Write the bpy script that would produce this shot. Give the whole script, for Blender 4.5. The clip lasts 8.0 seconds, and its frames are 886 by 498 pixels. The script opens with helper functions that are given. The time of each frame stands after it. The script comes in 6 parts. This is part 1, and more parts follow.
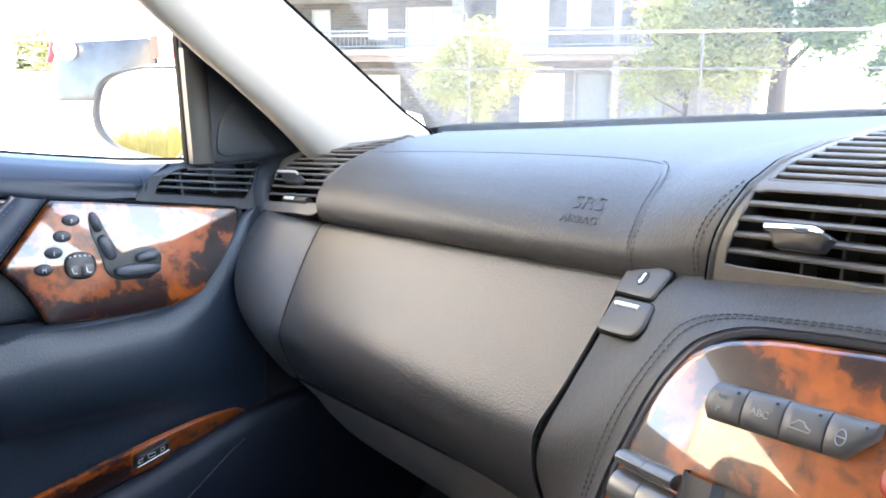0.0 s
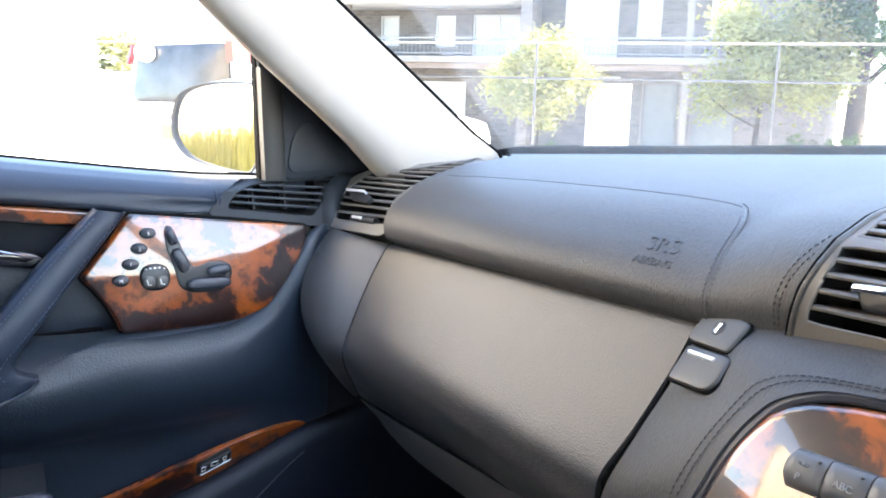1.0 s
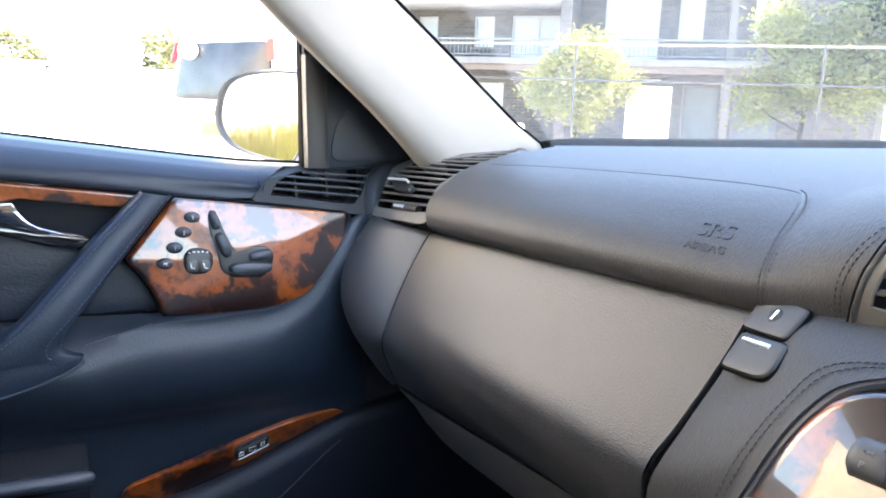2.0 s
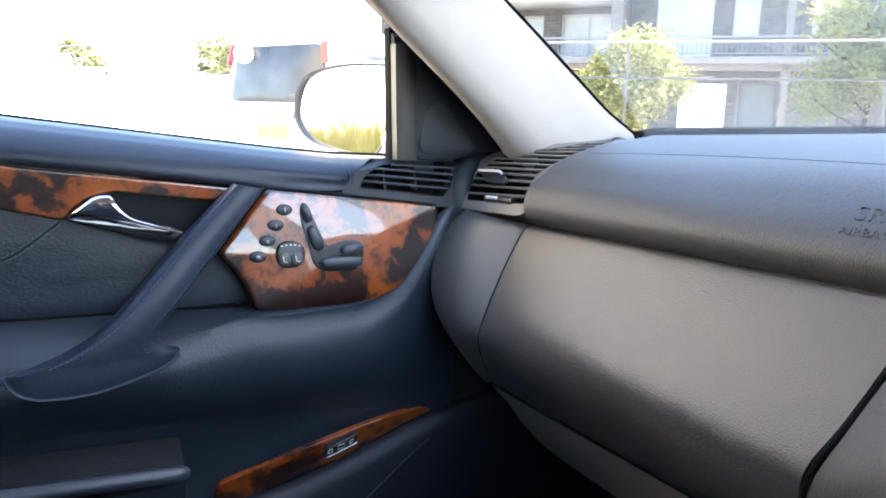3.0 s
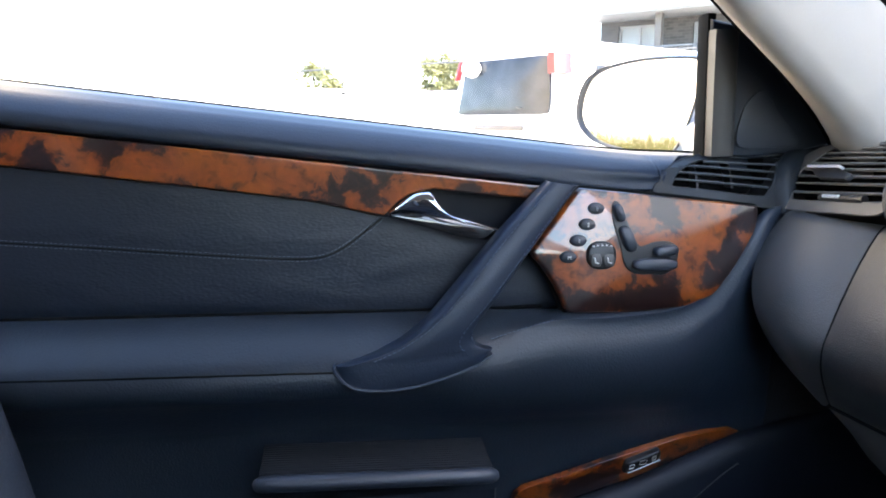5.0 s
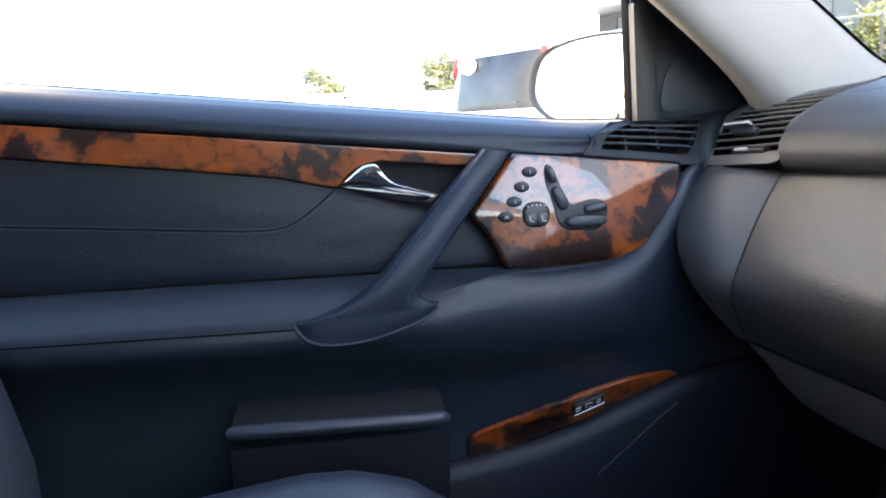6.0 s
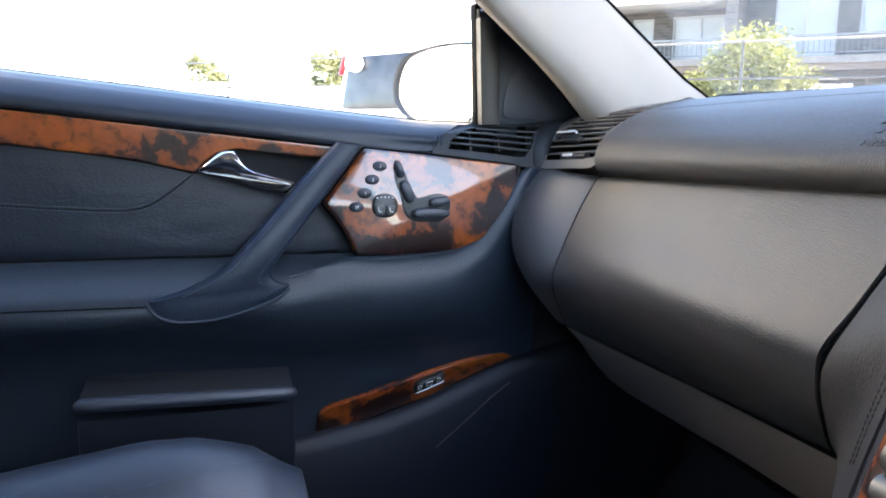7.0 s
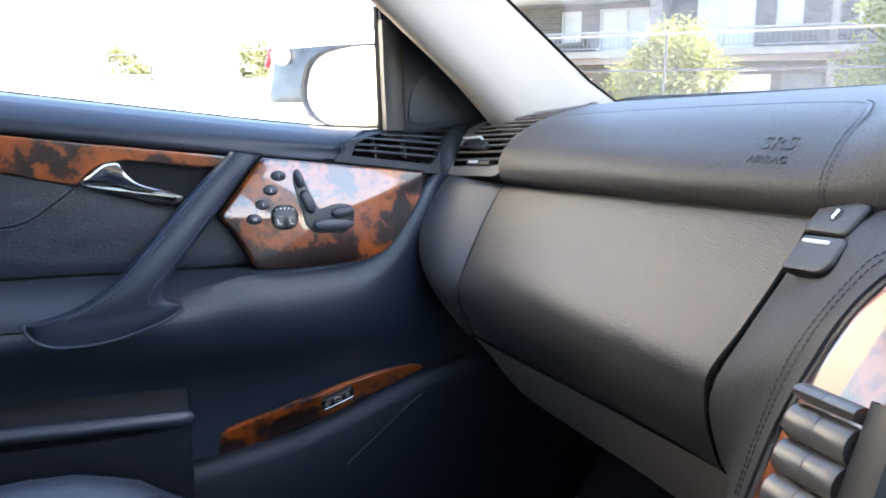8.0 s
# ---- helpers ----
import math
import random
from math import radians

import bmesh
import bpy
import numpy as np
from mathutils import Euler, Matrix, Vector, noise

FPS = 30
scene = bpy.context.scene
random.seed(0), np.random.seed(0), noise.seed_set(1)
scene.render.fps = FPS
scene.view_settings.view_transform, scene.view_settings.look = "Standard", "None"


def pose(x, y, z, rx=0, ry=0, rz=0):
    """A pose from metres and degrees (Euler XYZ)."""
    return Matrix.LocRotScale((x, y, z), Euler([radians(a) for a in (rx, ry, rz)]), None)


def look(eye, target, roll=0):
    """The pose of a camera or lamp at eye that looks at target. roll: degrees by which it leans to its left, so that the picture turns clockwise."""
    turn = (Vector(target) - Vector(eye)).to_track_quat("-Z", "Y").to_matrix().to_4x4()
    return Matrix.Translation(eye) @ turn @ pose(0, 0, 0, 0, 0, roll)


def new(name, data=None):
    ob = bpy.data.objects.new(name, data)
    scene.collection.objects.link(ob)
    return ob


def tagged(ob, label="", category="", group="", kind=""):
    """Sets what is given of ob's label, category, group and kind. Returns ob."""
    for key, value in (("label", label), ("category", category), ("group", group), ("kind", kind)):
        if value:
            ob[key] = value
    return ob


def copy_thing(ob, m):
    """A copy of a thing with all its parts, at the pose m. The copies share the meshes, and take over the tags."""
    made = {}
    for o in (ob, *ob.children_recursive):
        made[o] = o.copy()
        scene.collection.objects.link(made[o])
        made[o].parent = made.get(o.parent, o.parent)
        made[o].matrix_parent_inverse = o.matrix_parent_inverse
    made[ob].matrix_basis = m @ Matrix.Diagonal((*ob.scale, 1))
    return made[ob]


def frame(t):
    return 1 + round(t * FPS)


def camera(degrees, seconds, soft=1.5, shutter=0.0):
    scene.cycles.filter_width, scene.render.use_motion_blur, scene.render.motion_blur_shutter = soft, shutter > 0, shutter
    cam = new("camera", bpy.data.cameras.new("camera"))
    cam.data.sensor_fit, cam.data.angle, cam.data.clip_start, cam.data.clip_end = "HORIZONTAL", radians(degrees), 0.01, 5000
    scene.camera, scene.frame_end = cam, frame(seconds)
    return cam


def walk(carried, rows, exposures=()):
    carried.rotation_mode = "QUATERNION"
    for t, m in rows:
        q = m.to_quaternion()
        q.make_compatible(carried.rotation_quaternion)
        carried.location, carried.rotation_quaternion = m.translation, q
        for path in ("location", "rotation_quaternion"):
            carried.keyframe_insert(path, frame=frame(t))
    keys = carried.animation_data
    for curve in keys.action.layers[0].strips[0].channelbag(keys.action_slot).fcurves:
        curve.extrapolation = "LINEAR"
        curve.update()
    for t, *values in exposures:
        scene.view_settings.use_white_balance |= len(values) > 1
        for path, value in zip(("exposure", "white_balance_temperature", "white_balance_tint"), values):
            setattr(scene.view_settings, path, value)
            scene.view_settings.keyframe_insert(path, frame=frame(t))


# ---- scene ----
cam = camera(60.5, 8.0, soft=1.9)
PATH = [
    (0, (0.036, 0.058, 1.029), (-1.581, 1.181, 0.675), 0.4),
    (0.5, (0.04, 0.064, 1.042), (-1.631, 1.106, 0.696), 1.2),
    (1, (0.028, 0.055, 1.047), (-1.675, 1.048, 0.706), 1.8),
    (1.5, (0.025, 0.053, 1.035), (-1.706, 0.995, 0.693), 1.5),
    (1.7, (0.026, 0.054, 1.035), (-1.71, 0.987, 0.694), 2.1),
    (3, (-0.021, 0.017, 1.019), (-1.821, 0.819, 0.677), 1.8),
    (3.5, (-0.032, -0.001, 1.015), (-1.88, 0.682, 0.676), 1.8),
    (4, (-0.049, -0.032, 1.014), (-1.943, 0.514, 0.679), 1.8),
    (4.5, (-0.079, -0.061, 1.014), (-2.009, 0.344, 0.681), 2.0),
    (4.7, (-0.089, -0.075, 1.01), (-2.033, 0.263, 0.681), 1.7),
    (5.8, (-0.014, -0.02, 0.975), (-1.98, 0.172, 0.665), -1.7),
    (6, (0.003, -0.014, 0.973), (-1.956, 0.231, 0.655), -2.5),
    (6.5, (0.033, 0.009, 0.969), (-1.894, 0.415, 0.619), -3.0),
    (6.8, (0.060, 0.013, 0.967), (-1.86, 0.519, 0.623), -1.4),
    (7, (0.074, 0.012, 0.97), (-1.824, 0.552, 0.646), 0.8),
    (7.5, (0.089, 0.033, 0.965), (-1.783, 0.651, 0.624), 0.2),
    (8, (0.056, 0.054, 0.987), (-1.786, 0.752, 0.643), 0.4),
]
walk(cam, [(t, look(eye, target, roll)) for t, eye, target, roll in PATH],
     exposures=[(0.0, 4.33, 6950, 10), (1.0, 4.13, 6850, 10), (1.7, 4.02, 6800, 10), (3.0, 3.82, 6650, 10), (4.5, 3.54, 6580, 10), (6.0, 3.5, 6600, 10), (7.0, 3.62, 6620, 10), (8.0, 3.84, 6720, 10)])


# ---- light ----
world = bpy.data.worlds.new("sky")
scene.world = world
world.use_nodes = True
wn = world.node_tree.nodes
sky = wn.new("ShaderNodeTexSky")
sky.sky_type, sky.sun_disc, sky.dust_density = "NISHITA", False, 1.0
SUN_EL, SUN_AZ = 42.0, 44.0          # height; compass turn from ahead of the car to its right
sky.sun_elevation, sky.sun_rotation = radians(SUN_EL), radians(SUN_AZ)
world.node_tree.links.new(sky.outputs[0], wn["Background"].inputs[0])
wn["Background"].inputs[1].default_value = 0.135
sun = new("sun", bpy.data.lights.new("sun", "SUN"))
sun.data.energy, sun.data.angle, sun.data.color = 3.8, radians(0.5), (1.0, 0.88, 0.72)
sun_dir = Vector((math.sin(radians(SUN_AZ)) * math.cos(radians(SUN_EL)), math.cos(radians(SUN_AZ)) * math.cos(radians(SUN_EL)), math.sin(radians(SUN_EL))))
sun.matrix_world = look(sun_dir * 50, (0, 0, 0))
scene.view_settings.exposure = 3.5


# ---- materials ----
def mat(name, base, rough=0.5, metal=0.0, bump=0.0, scale=200.0, vary=0.12, vscale=6.0, coat=0.0, spec=0.5, stretch=(1, 1, 1)):
    """A surface with two scales of colour change and fine relief."""
    m = bpy.data.materials.new(name)
    m.use_nodes = True
    n, l = m.node_tree.nodes, m.node_tree.links
    b = n["Principled BSDF"]
    b.inputs["Roughness"].default_value, b.inputs["Metallic"].default_value = rough, metal
    b.inputs["Coat Weight"].default_value, b.inputs["Specular IOR Level"].default_value = coat, spec
    b.inputs["Coat Roughness"].default_value = 0.04
    co = n.new("ShaderNodeTexCoord")
    mp = n.new("ShaderNodeMapping")
    mp.inputs["Scale"].default_value = stretch
    l.new(co.outputs["Object"], mp.inputs[0])
    big, fine = n.new("ShaderNodeTexNoise"), n.new("ShaderNodeTexNoise")
    big.inputs["Scale"].default_value, big.inputs["Detail"].default_value = vscale, 5
    fine.inputs["Scale"].default_value, fine.inputs["Detail"].default_value = scale, 3
    for t in (big, fine):
        l.new(mp.outputs[0], t.inputs["Vector"])
    mix = n.new("ShaderNodeMath")
    mix.operation = "MULTIPLY_ADD"
    l.new(fine.outputs[0], mix.inputs[0])
    mix.inputs[1].default_value = 0.4
    l.new(big.outputs[0], mix.inputs[2])
    ramp = n.new("ShaderNodeValToRGB")
    ramp.color_ramp.elements[0].position, ramp.color_ramp.elements[1].position = 0.45, 0.95
    ramp.color_ramp.elements[0].color = (*[c * (1 - vary) for c in base], 1)
    ramp.color_ramp.elements[1].color = (*[min(1, c * (1 + vary)) for c in base], 1)
    l.new(mix.outputs[0], ramp.inputs[0])
    l.new(ramp.outputs[0], b.inputs["Base Color"])
    if bump:
        bp = n.new("ShaderNodeBump")
        bp.inputs["Strength"].default_value, bp.inputs["Distance"].default_value = bump, 0.0006
        l.new(fine.outputs[0], bp.inputs["Height"])
        l.new(bp.outputs[0], b.inputs["Normal"])
    return m


def leather(name, base, rough=0.42, cell=420.0, strength=0.35, stretch=(1, 1, 1)):
    """Pebbled hide: a cell pattern with fine creases, over a slow drift of tone."""
    m = mat(name, base, rough, bump=0.0, scale=60, vary=0.1, vscale=4)
    n, l = m.node_tree.nodes, m.node_tree.links
    co, mp, vo, ns, ad, bp = (n.new("ShaderNode" + k) for k in ("TexCoord", "Mapping", "TexVoronoi", "TexNoise", "Math", "Bump"))
    mp.inputs["Scale"].default_value = stretch
    l.new(co.outputs["Object"], mp.inputs[0])
    vo.feature = "SMOOTH_F1"
    vo.inputs["Scale"].default_value = cell
    ns.inputs["Scale"].default_value, ns.inputs["Detail"].default_value = cell * 0.35, 4
    l.new(mp.outputs[0], vo.inputs["Vector"])
    l.new(mp.outputs[0], ns.inputs["Vector"])
    ad.operation = "MULTIPLY_ADD"
    l.new(ns.outputs[0], ad.inputs[0])
    ad.inputs[1].default_value = 0.45
    l.new(vo.outputs["Distance"], ad.inputs[2])
    bp.inputs["Strength"].default_value, bp.inputs["Distance"].default_value = strength, 0.0012
    l.new(ad.outputs[0], bp.inputs["Height"])
    l.new(bp.outputs[0], n["Principled BSDF"].inputs["Normal"])
    return m


def pebbled(name, base, rough, cell, depth, stretch, spec):
    """Embossed dash skin: irregular pebbles parted by fine creases."""
    m = mat(name, base, rough, bump=0.0, scale=60, vary=0.1, vscale=4, spec=spec)
    n, l = m.node_tree.nodes, m.node_tree.links
    co, mp, ns, wv, vo, mr, bp = (n.new("ShaderNode" + k) for k in ("TexCoord", "Mapping", "TexNoise", "VectorMath", "TexVoronoi", "MapRange", "Bump"))
    mp.inputs["Scale"].default_value = stretch
    l.new(co.outputs["Object"], mp.inputs[0])
    ns.inputs["Scale"].default_value, ns.inputs["Detail"].default_value = cell * 0.5, 3
    l.new(mp.outputs[0], ns.inputs["Vector"])
    wv.operation = "MULTIPLY_ADD"
    l.new(ns.outputs["Color"], wv.inputs[0])
    wv.inputs[1].default_value = (1.3 / cell, 1.3 / cell, 1.3 / cell)
    l.new(mp.outputs[0], wv.inputs[2])
    vo.feature = "DISTANCE_TO_EDGE"
    vo.inputs["Scale"].default_value = cell
    l.new(wv.outputs[0], vo.inputs["Vector"])
    mr.interpolation_type = "SMOOTHSTEP"
    mr.inputs["From Max"].default_value = 0.28
    l.new(vo.outputs["Distance"], mr.inputs["Value"])
    bp.inputs["Strength"].default_value, bp.inputs["Distance"].default_value = 0.7, depth
    l.new(mr.outputs[0], bp.inputs["Height"])
    l.new(bp.outputs[0], n["Principled BSDF"].inputs["Normal"])
    return m


def burl(name):
    """Lacquered burr walnut: orange ground, dark clouds and small eyes under a clear coat."""
    m = bpy.data.materials.new(name)
    m.use_nodes = True
    n, l = m.node_tree.nodes, m.node_tree.links
    b = n["Principled BSDF"]
    co = n.new("ShaderNodeTexCoord")
    warp, cloud, vein, eyes = (n.new("ShaderNodeTexNoise") for _ in range(4))
    warp.inputs["Scale"].default_value, warp.inputs["Detail"].default_value = 30, 3
    l.new(co.outputs["Object"], warp.inputs["Vector"])
    mixv = n.new("ShaderNodeVectorMath")
    mixv.operation = "MULTIPLY_ADD"
    l.new(warp.outputs["Color"], mixv.inputs[0])
    mixv.inputs[1].default_value = (0.03, 0.03, 0.03)
    l.new(co.outputs["Object"], mixv.inputs[2])
    for t, s, d in ((cloud, 17, 6), (vein, 110, 5), (eyes, 75, 2)):
        t.inputs["Scale"].default_value, t.inputs["Detail"].default_value = s, d
        l.new(mixv.outputs[0], t.inputs["Vector"])
    cloud.inputs["Roughness"].default_value = 0.62
    r1, r2 = n.new("ShaderNodeValToRGB"), n.new("ShaderNodeValToRGB")
    e = r1.color_ramp.elements
    e[0].position, e[0].color = 0.43, (0.018, 0.006, 0.005, 1)
    e[1].position, e[1].color = 0.66, (0.35, 0.088, 0.010, 1)
    k = e.new(0.468)
    k.color = (0.060, 0.016, 0.008, 1)
    k = e.new(0.492)
    k.color = (0.22, 0.050, 0.008, 1)
    k = e.new(0.55)
    k.color = (0.30, 0.070, 0.009, 1)
    l.new(cloud.outputs[0], r1.inputs[0])
    e = r2.color_ramp.elements
    e[0].position, e[0].color = 0.30, (0.25, 0.20, 0.2, 1)
    e[1].position, e[1].color = 0.46, (1, 1, 1, 1)
    l.new(eyes.outputs[0], r2.inputs[0])
    mul, mul2 = n.new("ShaderNodeMixRGB"), n.new("ShaderNodeMixRGB")
    for q in (mul, mul2):
        q.blend_type = "MULTIPLY"
    mul.inputs[0].default_value, mul2.inputs[0].default_value = 0.8, 0.45
    l.new(r1.outputs[0], mul.inputs[1])
    l.new(r2.outputs[0], mul.inputs[2])
    l.new(mul.outputs[0], mul2.inputs[1])
    l.new(vein.outputs[0], mul2.inputs[2])
    l.new(mul2.outputs[0], b.inputs["Base Color"])
    b.inputs["Roughness"].default_value = 0.3
    b.inputs["Coat Weight"].default_value, b.inputs["Coat Roughness"].default_value, b.inputs["Coat IOR"].default_value = 1.0, 0.02, 1.52
    return m


def pane_mat(name, dust, gloss=0.03):
    """Window glass: clear, with a faint mirror sheen and a thin film of dust."""
    m = bpy.data.materials.new(name)
    m.use_nodes = True
    n, l = m.node_tree.nodes, m.node_tree.links
    n.remove(n["Principled BSDF"])
    tr, gl, di, ns, m1, m2, rp = (n.new("ShaderNode" + k) for k in ("BsdfTransparent", "BsdfGlossy", "BsdfTranslucent", "TexNoise", "MixShader", "MixShader", "MapRange"))
    gl.inputs["Roughness"].default_value = 0.01
    ns.inputs["Scale"].default_value = 7
    rp.inputs["To Min"].default_value, rp.inputs["To Max"].default_value = dust * 0.6, dust * 1.4
    l.new(ns.outputs[0], rp.inputs["Value"])
    l.new(rp.outputs[0], m1.inputs[0])
    l.new(tr.outputs[0], m1.inputs[1])
    l.new(di.outputs[0], m1.inputs[2])
    m2.inputs[0].default_value = gloss
    l.new(m1.outputs[0], m2.inputs[1])
    l.new(gl.outputs[0], m2.inputs[2])
    l.new(m2.outputs[0], n["Material Output"].inputs[0])
    return m


def leaf_mat(name, base):
    m = mat(name, base, 0.55, vary=0.45, vscale=1.2, scale=9)
    n, l = m.node_tree.nodes, m.node_tree.links
    m2, tl = n.new("ShaderNodeMixShader"), n.new("ShaderNodeBsdfTranslucent")
    tl.inputs[0].default_value = (base[0] * 1.5, base[1] * 1.4, base[2] * 0.8, 1)
    m2.inputs[0].default_value = 0.35
    l.new(n["Principled BSDF"].outputs[0], m2.inputs[1])
    l.new(tl.outputs[0], m2.inputs[2])
    l.new(m2.outputs[0], n["Material Output"].inputs[0])
    return m


def brick_mat(name, a, b, mortar):
    m = mat(name, a, 0.85, bump=0.0)
    n, l = m.node_tree.nodes, m.node_tree.links
    br, co, mp = n.new("ShaderNodeTexBrick"), n.new("ShaderNodeTexCoord"), n.new("ShaderNodeMapping")
    mp.inputs["Rotation"].default_value = (radians(90), 0, 0)
    l.new(co.outputs["Object"], mp.inputs[0])
    l.new(mp.outputs[0], br.inputs["Vector"])
    br.inputs["Color1"].default_value, br.inputs["Color2"].default_value, br.inputs["Mortar"].default_value = (*a, 1), (*b, 1), (*mortar, 1)
    br.inputs["Scale"].default_value, br.inputs["Mortar Size"].default_value = 1.0, 0.008
    br.inputs["Brick Width"].default_value, br.inputs["Row Height"].default_value = 0.24, 0.086
    l.new(br.outputs[0], n["Principled BSDF"].inputs["Base Color"])
    return m


HIDE = leather("blue_black_leather", (0.016, 0.024, 0.040), 0.40, 620, 0.14)
ARM_HIDE = leather("black_armrest_leather", (0.0150, 0.0215, 0.0315), 0.39, 560, 0.22)
ARM_HIDE.node_tree.nodes["Principled BSDF"].inputs["Specular IOR Level"].default_value = 0.37
INSERT_HIDE = leather("dark_insert_leather", (0.0065, 0.0115, 0.0225), 0.44, 480, 0.26, (1, 0.6, 1.2))


def creases(m, scale, depth, stretch):
    """Soft slack folds under the fine grain."""
    n, l = m.node_tree.nodes, m.node_tree.links
    fine = next(k for k in n if k.type == "BUMP")
    co, mp, ns, bp = (n.new("ShaderNode" + k) for k in ("TexCoord", "Mapping", "TexNoise", "Bump"))
    mp.inputs["Scale"].default_value = stretch
    l.new(co.outputs["Object"], mp.inputs[0])
    l.new(mp.outputs[0], ns.inputs["Vector"])
    ns.inputs["Scale"].default_value, ns.inputs["Detail"].default_value, ns.inputs["Distortion"].default_value = scale, 1.5, 0.6
    bp.inputs["Strength"].default_value, bp.inputs["Distance"].default_value = 0.6, depth
    l.new(ns.outputs[0], bp.inputs["Height"])
    l.new(bp.outputs[0], fine.inputs["Normal"])


HIDE.node_tree.nodes["Principled BSDF"].inputs["Specular IOR Level"].default_value = 0.3
INSERT_HIDE.node_tree.nodes["Principled BSDF"].inputs["Specular IOR Level"].default_value = 0.36
creases(INSERT_HIDE, 16, 0.0038, (1.0, 0.75, 1.5))
DASH_HIDE = pebbled("black_dash_leather", (0.038, 0.0375, 0.037), 0.52, 440, 0.00020, (1.35, 0.5, 0.5), 0.38)
HIDE_GRAIN = pebbled("grained_dash_skin", (0.036, 0.0355, 0.035), 0.41, 540, 0.00014, (0.68, 1.1, 1.1), 0.52)
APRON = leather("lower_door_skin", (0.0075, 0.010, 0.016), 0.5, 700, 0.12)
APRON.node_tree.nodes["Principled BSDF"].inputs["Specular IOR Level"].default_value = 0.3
HIDE_SOFT = leather("black_seat_leather", (0.022, 0.028, 0.040), 0.42, 600, 0.15)
PLAST = mat("charcoal_plastic", (0.098, 0.089, 0.078), 0.44, bump=0.12, scale=900)
LOCKPL = mat("dark_grey_lock_plastic", (0.036, 0.034, 0.031), 0.42, bump=0.12, scale=900)
DOORPL = mat("blue_black_plastic", (0.022, 0.027, 0.036), 0.44, bump=0.12, scale=900)
VENTPL = mat("slate_black_plastic", (0.0165, 0.0195, 0.0225), 0.5, bump=0.12, scale=900, spec=0.28)
PLAST_DARK = mat("black_plastic", (0.012, 0.012, 0.013), 0.38, bump=0.05, scale=900)
PLAST_GREY = mat("grey_brown_plastic", (0.062, 0.053, 0.044), 0.65, bump=0.25, scale=700)
KEYCAP = mat("dark_grey_keycap", (0.058, 0.057, 0.055), 0.42, bump=0.05, scale=1200)
SILVERKEY = mat("pewter_keycap", (0.135, 0.130, 0.121), 0.40, metal=0.45, bump=0.04, scale=1200)
FABRIC = mat("pale_grey_headliner_cloth", (0.345, 0.315, 0.28), 0.9, bump=0.6, scale=1200, vary=0.09)
WOOD = burl("lacquered_burr_walnut")
SATIN = mat("bright_satin_chrome", (0.88, 0.88, 0.88), 0.34, metal=0.55, vary=0.02)
CHROME = mat("chrome", (0.80, 0.80, 0.82), 0.08, metal=1.0, vary=0.02)
CARPET = mat("black_carpet", (0.010, 0.010, 0.012), 0.95, bump=0.8, scale=500)
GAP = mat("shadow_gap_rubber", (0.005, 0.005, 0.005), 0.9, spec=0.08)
DARK_THREAD = mat("black_thread", (0.009, 0.009, 0.009), 0.7)
THREAD = mat("dark_blue_thread", (0.060, 0.078, 0.112), 0.6)
INK = mat("white_print", (0.60, 0.60, 0.58), 0.6)
INK_DIM = mat("faded_grey_print", (0.22, 0.22, 0.215), 0.6)
GLASS = pane_mat("window_glass", 0.012)
SCREEN = pane_mat("windscreen_glass", 0.055, 0.02)
PAINT = mat("silver_car_paint", (0.60, 0.61, 0.62), 0.3, metal=0.6, coat=1.0, vary=0.03)
MIRROR = mat("mirror_silver", (0.9, 0.9, 0.9), 0.015, metal=1.0, vary=0.01)


# ---- building helpers ----
def part(name, bm, material, parent=None, label="", smooth=True):
    me = bpy.data.meshes.new(name)
    bmesh.ops.recalc_face_normals(bm, faces=bm.faces)
    for f in bm.faces:
        f.smooth = smooth
    for e in bm.edges:
        e.smooth = not (len(e.link_faces) == 2 and e.calc_face_angle(0) > 0.75)
    bm.to_mesh(me)
    bm.free()
    me.materials.append(material)
    ob = new(name, me)
    ob.parent = parent
    if label:
        ob["label"] = label
    return ob


def thing(name, label, category, at=(0, 0, 0), kind="", group=""):
    ob = new(name)
    ob.location = at
    ob.empty_display_size = 0.1
    return tagged(ob, label, category, group, kind)


def lerp(a, b, s):
    return a + (b - a) * s


def ip(x, table):
    """Straight-line interpolation in a table of (x, value) pairs."""
    return float(np.interp(x, [p[0] for p in table], [p[1] for p in table]))


def ease(x, a, b):
    """A soft step from 0 at a to 1 at b."""
    t = min(1.0, max(0.0, (x - a) / (b - a)))
    return t * t * (3 - 2 * t)


def smooth_ring(pts, n):
    """A closed rounded outline through pts, in n equal steps."""
    p = [Vector(q) for q in pts]
    k, dense = len(p), []
    for i in range(k):
        a, b, c, d = p[i - 1], p[i], p[(i + 1) % k], p[(i + 2) % k]
        for j in range(12):
            s = j / 12
            dense.append(0.5 * (2 * b + (c - a) * s + (2 * a - 5 * b + 4 * c - d) * s * s + (3 * b - a - 3 * c + d) * s ** 3))
    return even(dense, n, True)


def even(pts, n, closed=False):
    pts = [Vector(q) for q in pts] + ([Vector(pts[0])] if closed else [])
    acc = [0.0]
    for a, b in zip(pts, pts[1:]):
        acc.append(acc[-1] + (b - a).length)
    out, steps = [], n if closed else n - 1
    for i in range(n):
        d, j = acc[-1] * i / steps, 0
        while j < len(acc) - 2 and acc[j + 1] < d:
            j += 1
        out.append(pts[j].lerp(pts[j + 1], (d - acc[j]) / max(1e-9, acc[j + 1] - acc[j])))
    return out


